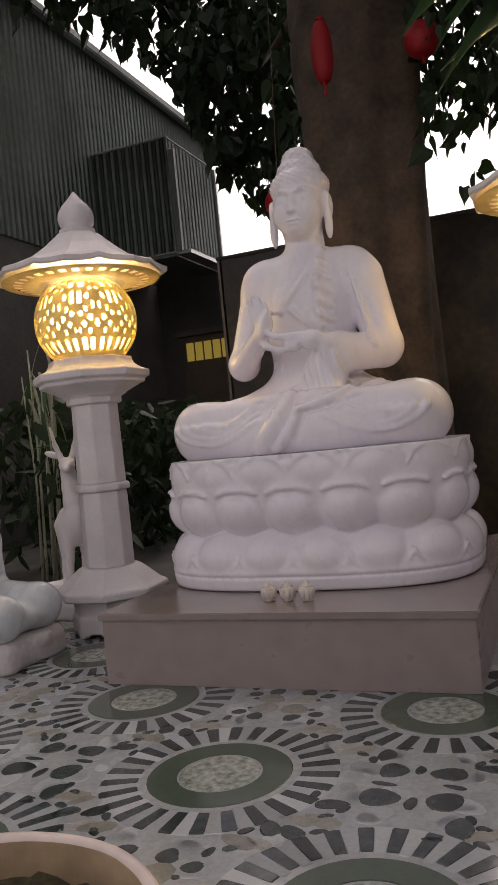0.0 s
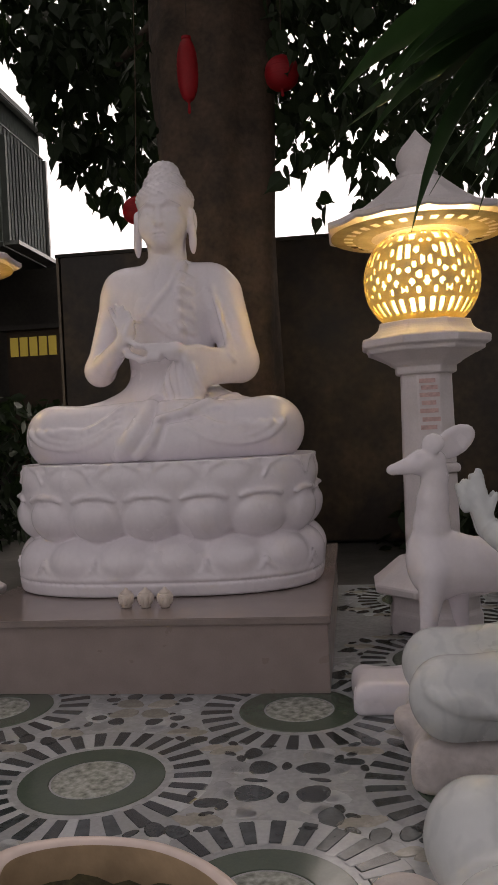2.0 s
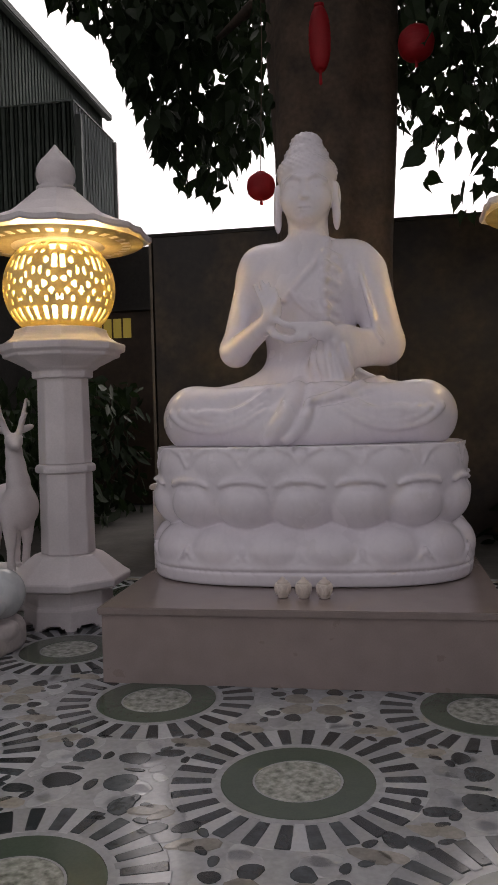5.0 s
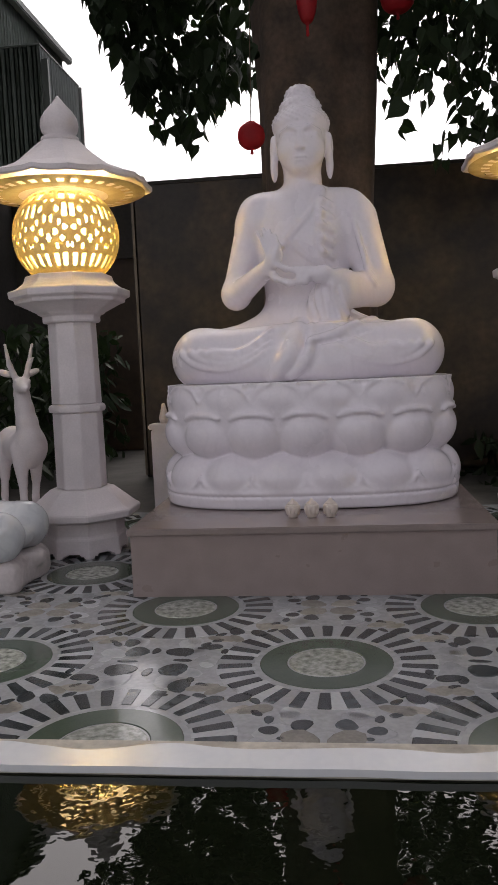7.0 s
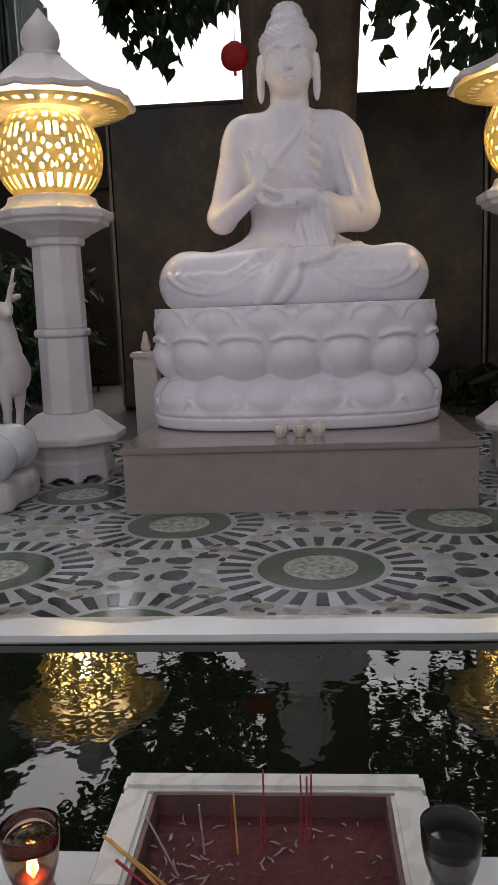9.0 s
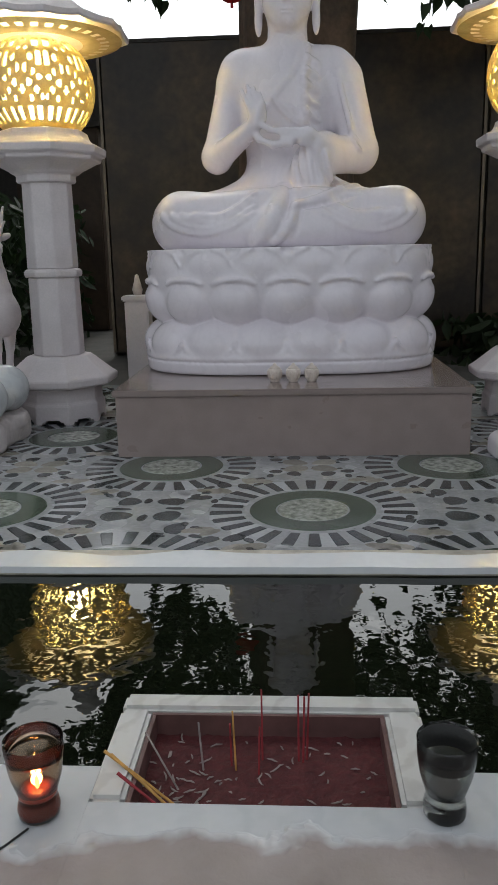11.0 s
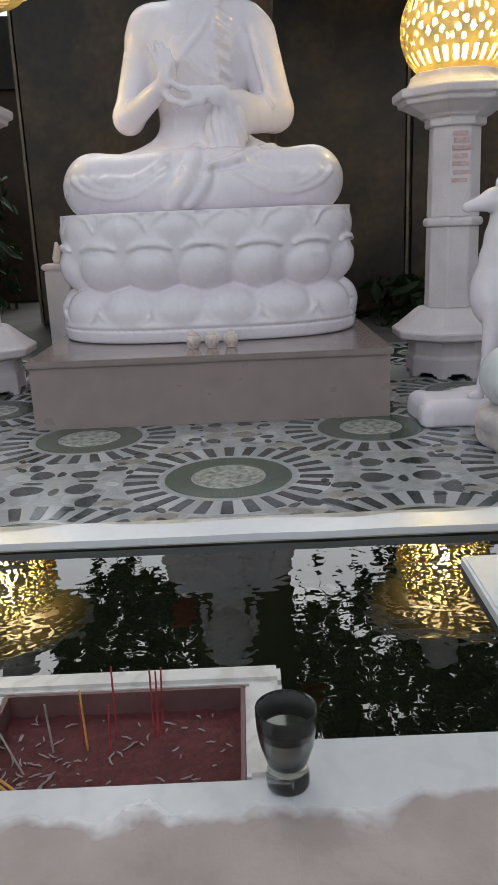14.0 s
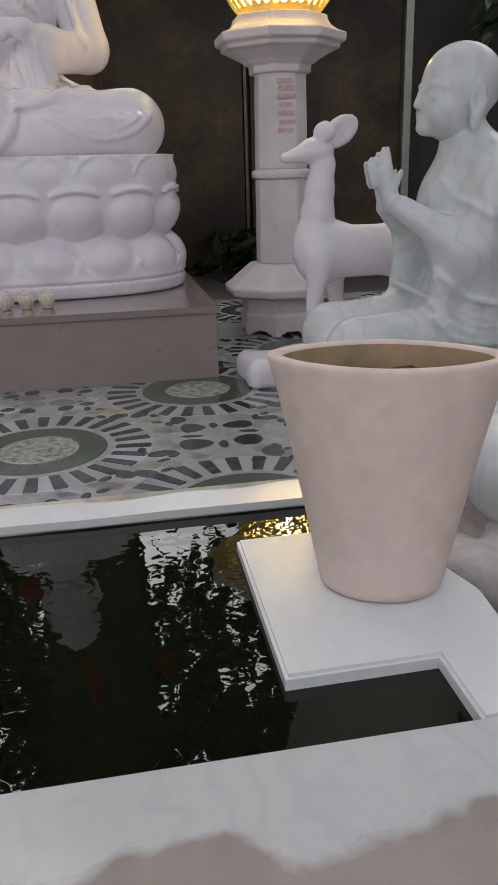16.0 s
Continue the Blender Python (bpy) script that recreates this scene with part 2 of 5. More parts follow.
ASHWHITE = material("white_ash", (0.30, 0.26, 0.25), 0.9, vary=0.2, scale=60, fine=200)
CREAM = material("cream_porcelain", (0.70, 0.61, 0.55), 0.3, vary=0.06, scale=40, fine=200, bump=0.02)
WAXRED = material("red_wax", (0.26, 0.035, 0.015), 0.35, vary=0.15, scale=50, fine=200)
SOOT = material("sooty_wax", (0.02, 0.02, 0.018), 0.6, vary=0.3, scale=40, fine=150)
REDMARK = material("faded_red_writing", (0.66, 0.45, 0.43), 0.7, vary=0.15, scale=60, fine=200)
STEEL = material("pale_metal_trim", (0.42, 0.42, 0.40), 0.35, 0.6, vary=0.1, scale=10, fine=60, bump=0.02)
YELLOWPANE = glowing("lit_yellow_pane", (0.50, 0.38, 0.07), 0.12)
FLAME = glowing("candle_flame", (1.0, 0.45, 0.12), 3.5)


def clear(name, color, rough, ior):
    m = bpy.data.materials.new(name)
    m.use_nodes = True
    b = m.node_tree.nodes["Principled BSDF"]
    b.inputs["Base Color"].default_value = (*color, 1)
    b.inputs["Roughness"].default_value, b.inputs["IOR"].default_value = rough, ior
    b.inputs["Transmission Weight"].default_value = 1.0
    return m


GLASS_AMBER = clear("amber_stained_glass", (0.62, 0.50, 0.38), 0.06, 1.48)
GLASS_SMOKED = clear("smoke_stained_glass", (0.50, 0.53, 0.51), 0.16, 1.48)

WATER = bpy.data.materials.new("still_dark_water")
WATER.use_nodes = True
_n, _l = WATER.node_tree.nodes, WATER.node_tree.links
_b = _n["Principled BSDF"]
_b.inputs["Base Color"].default_value = (0.006, 0.008, 0.004, 1)
_b.inputs["Roughness"].default_value, _b.inputs["IOR"].default_value = 0.008, 1.42
_g = _n.new("ShaderNodeNewGeometry")
_w1, _w2 = _n.new("ShaderNodeTexNoise"), _n.new("ShaderNodeTexNoise")
_w1.inputs["Scale"].default_value, _w2.inputs["Scale"].default_value = 48, 14
_w1.inputs["Detail"].default_value = 1.5
_l.new(_g.outputs["Position"], _w1.inputs["Vector"])
_l.new(_g.outputs["Position"], _w2.inputs["Vector"])
_b1, _b2 = _n.new("ShaderNodeBump"), _n.new("ShaderNodeBump")
_b1.inputs["Strength"].default_value, _b1.inputs["Distance"].default_value = 1.0, 0.00020
_b2.inputs["Strength"].default_value, _b2.inputs["Distance"].default_value = 1.0, 0.00045
_l.new(_w1.outputs["Fac"], _b1.inputs["Height"])
_l.new(_w2.outputs["Fac"], _b2.inputs["Height"])
_l.new(_b1.outputs[0], _b2.inputs["Normal"])
_l.new(_b2.outputs[0], _b.inputs["Normal"])


# ---------------------------------------------------------------- building helpers
def linked(name, bm, mat, parent=None, label="", smooth=False):
    me = bpy.data.meshes.new(name)
    bm.to_mesh(me)
    bm.free()
    me.materials.append(mat)
    if smooth:
        me.shade_smooth()
    ob = new(name, me)
    if parent:
        ob.parent = parent
    if label:
        tagged(ob, label)
    return ob


part = linked


def box(bm, x0, x1, y0, y1, z0, z1, bevel=0.0):
    r = bmesh.ops.create_cube(bm, size=1, matrix=Matrix.LocRotScale(((x0 + x1) / 2, (y0 + y1) / 2, (z0 + z1) / 2), None, (x1 - x0, y1 - y0, z1 - z0)))
    if bevel:
        edges = list({e for v in r["verts"] for e in v.link_edges})
        bmesh.ops.bevel(bm, geom=edges, offset=bevel, segments=2, affect="EDGES")
    return bm


def boxed(name, dims, mat, parent=None, bevel=0.0, label=""):
    return linked(name, box(bmesh.new(), *dims, bevel), mat, parent, label)


def rings(bm, rows, cap_low=True, cap_high=True):
    """Skin a stack of closed rings of points."""
    made = [[bm.verts.new(p) for p in row] for row in rows]
    n = len(made[0])
    for a, b in zip(made, made[1:]):
        for i in range(n):
            bm.faces.new((a[i], a[(i + 1) % n], b[(i + 1) % n], b[i]))
    if cap_low:
        bm.faces.new(made[0][::-1])
    if cap_high:
        bm.faces.new(made[-1])
    return bm


def turned(levels, sides=40, cx=0.0, cy=0.0, cap_low=True, cap_high=True, start=0.0):
    """A body turned about a vertical axis: (radius, z) from the bottom up."""
    rows = [[(cx + r * math.cos(start + 2 * math.pi * i / sides), cy + r * math.sin(start + 2 * math.pi * i / sides), z) for i in range(sides)] for r, z in levels]
    return rings(bmesh.new(), rows, cap_low, cap_high)


def octagonal(levels, bevel=0.004):
    """An eight-sided body with a flat side to the front: (half width, z)."""
    bm = turned([(w / math.cos(math.pi / 8), z) for w, z in levels], 8, start=math.pi / 8)
    if bevel:
        bmesh.ops.bevel(bm, geom=list(bm.edges), offset=bevel, segments=1, affect="EDGES", clamp_overlap=True)
    return bm


def tube(bm, points, radii, sides=10):
    rows = []
    up = Vector((0.13, 0.31, 0.94))
    pts = [Vector(p) for p in points]
    for i, p in enumerate(pts):
        d = (pts[min(i + 1, len(pts) - 1)] - pts[max(i - 1, 0)]).normalized()
        a = d.cross(up).normalized()
        b = d.cross(a)
        rows.append([p + radii[i] * (a * math.cos(2 * math.pi * k / sides) + b * math.sin(2 * math.pi * k / sides)) for k in range(sides)])
    return rings(bm, rows)


class Clay:
    """A block of distance values from which a carved body is skinned."""

    def __init__(self, lo, hi, step):
        self.lo, self.step = np.array(lo, float), step
        self.shape = tuple(int(math.ceil((h - l) / step)) + 1 for l, h in zip(lo, hi))
        self.f = np.full(self.shape, 0.3, np.float32)
        self.middle, self.wide = 0.0, 1.0

    def window(self, lo, hi):
        a = np.maximum(0, np.floor((np.array(lo) - self.lo) / self.step).astype(int))
        b = np.minimum(self.shape, np.ceil((np.array(hi) - self.lo) / self.step).astype(int) + 1)
        b = np.maximum(a, b)
        axes = [self.lo[i] + self.step * np.arange(a[i], b[i]) for i in range(3)]
        grid = np.meshgrid(*axes, indexing="ij")
        return tuple(slice(a[i], b[i]) for i in range(3)), np.stack(grid, -1)

    def blend(self, where, d, k, cut):
        old = self.f[where]
        d = d.astype(np.float32)
        if cut:
            h = np.clip(0.5 - 0.5 * (old + d) / k, 0, 1)
            self.f[where] = old * (1 - h) - d * h + k * h * (1 - h)
        else:
            h = np.clip(0.5 + 0.5 * (old - d) / k, 0, 1)
            self.f[where] = old * (1 - h) + d * h - k * h * (1 - h)

    def ball(self, c, r, turn=(0, 0, 0), k=0.02, cut=False):
        r = (r, r, r) if isinstance(r, (int, float)) else r
        m = max(r) + k + 2 * self.step
        where, p = self.window([v - m for v in c], [v + m for v in c])
        if p.size == 0:
            return self
        p = p - np.array(c)
        if any(turn):
            p = p @ np.array(Euler([radians(a) for a in turn]).to_matrix())
        k0 = np.linalg.norm(p / np.array(r), axis=-1)
        k1 = np.linalg.norm(p / np.array(r) ** 2, axis=-1) + 1e-6
        self.blend(where, k0 * (k0 - 1) / k1, k, cut)
        return self

    def limb(self, a, b, ra, rb, k=0.02, cut=False):
        a, b = np.array(a, float), np.array(b, float)
        m = max(ra, rb) + k + 2 * self.step
        where, p = self.window(np.minimum(a, b) - m, np.maximum(a, b) + m)
        if p.size == 0:
            return self
        ab = b - a
        t = np.clip(((p - a) @ ab) / (ab @ ab), 0, 1)
        d = np.linalg.norm(p - a - t[..., None] * ab, axis=-1) - (ra + (rb - ra) * t)
        self.blend(where, d, k, cut)
        return self

    def line(self, points, r0, r1=None, k=0.012, cut=False):
        r1 = r0 if r1 is None else r1
        n = len(points) - 1
        for i in range(n):
            self.limb(points[i], points[i + 1], r0 + (r1 - r0) * i / n, r0 + (r1 - r0) * (i + 1) / n, k, cut)
        return self

    def field(self, lo, hi, d, k=0.02, cut=False):
        where, p = self.window(lo, hi)
        self.blend(where, d(p[..., 0], p[..., 1], p[..., 2]), k, cut)
        return self

    def front(self, x, z):
        """How far back the front surface lies at x, z."""
        i = int(round((x - self.lo[0]) / self.step))
        k = int(round((z - self.lo[2]) / self.step))
        column = self.f[min(max(i, 0), self.shape[0] - 1), :, min(max(k, 0), self.shape[2] - 1)]
        inside = np.argwhere(column < 0)
        if not len(inside):
            return None
        j = int(inside[0][0])
        t = column[j - 1] / (column[j - 1] - column[j]) if j else 0
        return self.lo[1] + self.step * (j - 1 + t)

    def draw(self, points, r0, r1=None, k=0.012, cut=False, sink=0.0):
        """A fold along the front surface, through points x, z that a smooth curve joins."""
        p = np.array(points, float)
        t = np.linspace(0, len(p) - 1, 6 * (len(p) - 1) + 1)
        out = []
        for u in t:
            i = min(int(u), len(p) - 2)
            w = u - i
            a, b_, c_, d = p[max(i - 1, 0)], p[i], p[i + 1], p[min(i + 2, len(p) - 1)]
            q = 0.5 * (2 * b_ + (c_ - a) * w + (2 * a - 5 * b_ + 4 * c_ - d) * w * w + (3 * b_ - a - 3 * c_ + d) * w ** 3)
            y = self.front(q[0], q[1])
            if y is not None:
                out.append((q[0], y + sink, q[1]))
        if len(out) > 1:
            self.line(out, r0, r1, k, cut)
        return self

    def skin(self):
        """Surface nets: one vertex in every cell that the surface crosses."""
        f = self.f
        f[0], f[-1], f[:, 0], f[:, -1], f[:, :, 0], f[:, :, -1] = 1, 1, 1, 1, 1, 1
        s = f < 0
        corners = [(i, j, k) for i in (0, 1) for j in (0, 1) for k in (0, 1)]
        nx, ny, nz = self.shape
        cut = lambda a, c: a[c[0]:nx - 1 + c[0], c[1]:ny - 1 + c[1], c[2]:nz - 1 + c[2]]
        count = sum(cut(s, c).astype(np.int8) for c in corners)
        live = np.argwhere((count > 0) & (count < 8))
        index = np.full((nx - 1, ny - 1, nz - 1), -1, np.int64)
        index[tuple(live.T)] = np.arange(len(live))
        total, weight = np.zeros((len(live), 3)), np.zeros(len(live))
        for a in corners:
            for axis in range(3):
                if a[axis]:
                    continue
                b = list(a)
                b[axis] = 1
                fa = f[tuple((live + a).T)]
                fb = f[tuple((live + b).T)]
                hit = (fa < 0) != (fb < 0)
                t = np.where(hit, fa / np.where(hit, fa - fb, 1), 0)
                p = np.tile(np.array(a, float), (len(live), 1))
                p[:, axis] = t
                total += p * hit[:, None]
                weight += hit
        verts = self.lo + self.step * (live + total / weight[:, None])
        verts[:, 0] = self.middle + (verts[:, 0] - self.middle) * self.wide
        faces = []
        for axis in range(3):
            u, v = (axis + 1) % 3, (axis + 2) % 3
            lo_s, hi_s = [slice(1, -1)] * 3, [slice(1, -1)] * 3
            lo_s[axis], hi_s[axis] = slice(0, -1), slice(1, None)
            a, b = s[tuple(lo_s)], s[tuple(hi_s)]
            for flip in (False, True):
                e = np.argwhere((a & ~b) if not flip else (~a & b))
                e[:, u] += 1
                e[:, v] += 1
                def cell(du, dv):
                    q = e.copy()
                    q[:, u] += du
                    q[:, v] += dv
                    return index[tuple(q.T)]
                quad = np.stack([cell(-1, -1), cell(0, -1), cell(0, 0), cell(-1, 0)], 1)
                faces.append(quad[:, ::-1] if flip else quad)
        return verts, np.concatenate(faces)


def carved(name, blocks, mat, parent=None):
    """One mesh from one or more blocks of clay."""
    verts, faces, at = [], [], 0
    for c in blocks:
        v, q = c.skin()
        verts.append(v)
        faces.append(q + at)
        at += len(v)
    v, q = np.concatenate(verts), np.concatenate(faces)
    me = bpy.data.meshes.new(name)
    me.vertices.add(len(v))
    me.vertices.foreach_set("co", v.ravel())
    me.loops.add(len(q) * 4)
    me.loops.foreach_set("vertex_index", q.ravel())
    me.polygons.add(len(q))
    me.polygons.foreach_set("loop_start", np.arange(len(q)) * 4)
    me.update(calc_edges=True)
    me.validate()
    me.shade_smooth()
    me.materials.append(mat)
    ob = new(name, me)
    if parent:
        ob.parent = parent
    return ob


def sheet(name, verts, faces, mat, parent=None, smooth=False):
    me = bpy.data.meshes.new(name)
    me.from_pydata(verts, [], faces)
    me.materials.append(mat)
    if smooth:
        me.shade_smooth()
    ob = new(name, me)
    if parent:
        ob.parent = parent
    return ob


# ---------------------------------------------------------------- the large structure
CX = -0.052          # the axis of the shrine
RIM_Z, WATER_Z = 0.210, 0.1985
WALL_Y = 3.1

floor = tagged(boxed("floor", (-3.4, 4.6, -0.78, 1.9, -0.25, 0.0), TILE_BASE), "glossy grey and white pebble-patterned tile floor", "floor", kind="structure")
ground = tagged(boxed("ground", (-150, 150, -150, 300, -0.95, -0.75), PAVING), "dull grey paved ground around the terrace", "ground", kind="structure")

side_ground = tagged(boxed("pavement_side", (0.505, 6, -1.28, -0.782, -0.745, -0.004), DARKFLOOR), "dark strip of ground beside the pond", "pavement", kind="structure")
# two walls out of view, added to cut the sky light from behind and beside
unseen_wall_south = tagged(boxed("unseen_wall_south", (-9, 9, -9.2, -9.0, -0.75, 1.6), PLASTER), "unseen plain wall added across the yard to limit light", "wall", kind="structure")
unseen_wall_east = tagged(boxed("unseen_wall_east", (4.6, 4.8, -6.0, 9, -0.75, 3.2), PLASTER), "unseen plain side wall added to limit light", "wall", kind="structure")
pavement = tagged(boxed("pavement", (-9, 9, 1.9, 12, -0.25, -0.006), DARKFLOOR), "dark paving behind the terrace", "pavement", kind="structure")

wall_far = tagged(boxed("wall_far", (-9, 3.2, 6.4, 6.6, 0, 2.5), DARKWALL), "dark far wall below the shed", "wall", kind="structure")

wall_north = new("wall_north")
tagged(wall_north, "dark boundary wall behind the shrine, faced with polished black granite", "wall", kind="structure")
boxed("wall_core", (-1.178, 4.6, WALL_Y + 0.03, WALL_Y + 0.25, 0, 1.795), DARKWALL, wall_north)
boxed("coping", (-1.185, 4.6, WALL_Y - 0.02, WALL_Y + 0.28, 1.795, 1.815), DARKWALL, wall_north)
for x0, x1 in ((-1.155, -0.06), (-0.055, 1.04), (1.085, 1.98)):
    boxed("granite_panel", (x0, x1, WALL_Y - 0.012, WALL_Y + 0.03, 0.02, 1.795), BLACK, wall_north, 0.003)
boxed("edge_strip", (1.045, 1.062, WALL_Y - 0.03, WALL_Y + 0.03, 0.02, 1.79), STRIP, wall_north)
boxed("edge_strip", (-1.176, -1.160, WALL_Y - 0.03, WALL_Y + 0.03, 0.02, 1.79), STRIP, wall_north)
boxed("edge_strip", (1.985, 2.03, WALL_Y - 0.06, WALL_Y + 0.03, 0.0, 1.79), STEEL, wall_north)


# the pond: a bed, a sheet of water and its marble rims
def wavy_slab(name, x0, x1, back, front, z0, z1, mat, seed, back_wave=0.0, front_wave=0.0, n=90, parent=None):
    top = []
    for i in range(n + 1):
        x = x0 + (x1 - x0) * i / n
        top.append((x, back + back_wave * noise.noise(Vector((x * 9, seed, 0))), front + front_wave * noise.noise(Vector((x * 11, seed, 5)))))
    bm = bmesh.new()
    rows = [[bm.verts.new((x, y, z)) for x, y, z in ((x, f, z0), (x, b, z0), (x, b, z1), (x, f, z1))] for x, b, f in top]
    for a, b in zip(rows, rows[1:]):
        for k in range(4):
            bm.faces.new((a[k], b[k], b[(k + 1) % 4], a[(k + 1) % 4]))
    bm.faces.new(rows[0])
    bm.faces.new(rows[-1][::-1])
    bmesh.ops.recalc_face_normals(bm, faces=bm.faces)
    return linked(name, bm, mat, parent)


pond = new("pond")
tagged(pond, "shallow black-bottomed pond edged with white marble slabs", "pond", kind="structure")
boxed("bed", (-1.6, 0.50, -1.32, -0.78, -0.745, 0.02), POND_BED, pond)
boxed("far_wall", (-1.6, 0.50, -0.862, -0.782, -0.745, RIM_Z - 0.009), RIM_SIDE, pond)
boxed("near_wall", (-1.6, 2.6, -1.46, -1.290, -0.745, RIM_Z - 0.06), BEIGE, pond)
boxed("side_wall", (0.404, 0.455, -1.2615, -0.863, 0.0, RIM_Z - 0.0127), RIM_SIDE, pond)
tagged(wavy_slab("far_rim", -1.6, 0.50, -0.815, -0.864, RIM_Z - 0.009, RIM_Z, RIM, 3.0, 0.020, 0.002, 180, pond), "white marble rim with a wavy natural edge")
for x0, x1, back, n in ((-1.6, -0.188, -1.262, 90), (-0.1879, 0.0669, -1.3025, 24), (0.067, 2.6, -1.262, 150)):
    tagged(wavy_slab("near_ledge", x0, x1, back, -1.50, RIM_Z - 0.05, RIM_Z, LEDGE, 8.0, 0.0, 0.03, n, pond), "white marble ledge with a ragged front edge")
for x0, x1 in ((-1.6, 2.6),):
    tagged(wavy_slab("front_stone", x0, x1, -1.309, -1.49, -0.745, RIM_Z - 0.051, BEIGE, 12.0, 0.0, 0.04, 160, pond), "rough beige stone front")
bm = bmesh.new()
for x0, x1, y0 in ((-1.6, -0.189, -1.262), (-0.189, 0.0675, -1.1605), (0.0675, 0.405, -1.262)):
    box(bm, x0, x1, y0, -0.858, WATER_Z - 0.06, WATER_Z)
water = tagged(linked("water", bm, WATER), "still dark green pond water with small ripples", "water", kind="structure")

# the slab on the pond's corner, with a notch beside the ledge
bm = bmesh.new()
outline = [(0.276, -1.188), (0.398, -1.187), (0.397, -1.2625)]
wave = [(0.52, -1.2625), (0.495, -1.20), (0.470, -1.145), (0.474, -1.10), (0.464, -1.062), (0.452, -1.02), (0.446, -0.954)]
loop = outline + wave + [(0.280, -0.954)]
low = [bm.verts.new((x, y, RIM_Z - 0.0125)) for x, y in loop]
high = [bm.verts.new((x, y, RIM_Z + 0.001)) for x, y in loop]
bm.faces.new(high)
bm.faces.new(low[::-1])
for i in range(len(loop)):
    j = (i + 1) % len(loop)
    bm.faces.new((low[i], low[j], high[j], high[i]))
bmesh.ops.recalc_face_normals(bm, faces=bm.faces)
bmesh.ops.bevel(bm, geom=[e for e in bm.edges if all(v.co.z > RIM_Z for v in e.verts)], offset=0.003, segments=2, affect="EDGES")
tagged(linked("corner_slab", bm, RIM, pond), "square white marble slab under the planter")
boxed("slab_support", (0.284, 0.44, -1.182, -0.962, 0.02, RIM_Z - 0.0125), RIM_SIDE, pond)

# ---------------------------------------------------------------- the granite base
base = new("granite_base")
tagged(base, "low pinkish-brown granite base with a polished slab on top", "base")
boxed("body", (-0.580, 0.476, 0.508, 1.74, 0, 0.187), GRANITE, base, 0.002)
boxed("top_slab", (-0.588, 0.484, 0.498, 1.75, 0.187, 0.207), GRANITE_TOP, base, 0.003)


# ---------------------------------------------------------------- lotus seat
def super_outline(a, b, n, e=2.7):
    """Points spread evenly round a rounded oval, with their outward directions."""
    t = np.linspace(0, 2 * np.pi, 2000)
    x = a * np.sign(np.cos(t)) * np.abs(np.cos(t)) ** (2 / e)
    y = b * np.sign(np.sin(t)) * np.abs(np.sin(t)) ** (2 / e)
    s = np.concatenate([[0], np.cumsum(np.hypot(np.diff(x), np.diff(y)))])
    out = []
    for i in range(n):
        w = s[-1] * (i / n)
        px, py = np.interp(w, s, x), np.interp(w, s, y)
        nx, ny = np.abs(px / a) ** (e - 1) * np.sign(px) / a, np.abs(py / b) ** (e - 1) * np.sign(py) / b
        q = math.hypot(nx, ny)
        out.append((px, py, nx / q, ny / q))
    return out


LY = 1.12            # middle of the seat from front to back


LX = CX - 0.010


def tiered(x, y, z):
    """The seat without its petals: a foot, a folded lower tier, a waist and a cup."""
    zs = (0.200, 0.215, 0.250, 0.262, 0.275, 0.310, 0.345, 0.370, 0.384, 0.405, 0.460, 0.520, 0.560, 0.640)
    grow = (0.004, 0.016, 0.021, 0.022, 0.018, 0.010, -0.010, -0.036, -0.056, -0.034, -0.006, 0.004, 0.000, -0.002)
    g = np.interp(z, zs, grow)
    a, b = 0.494 + g, 0.350 + g
    e = 2.9
    r = (np.abs((x - LX) / a) ** e + np.abs((y - LY) / b) ** e) ** (1 / e)
    return (r - 1) * b * 0.8


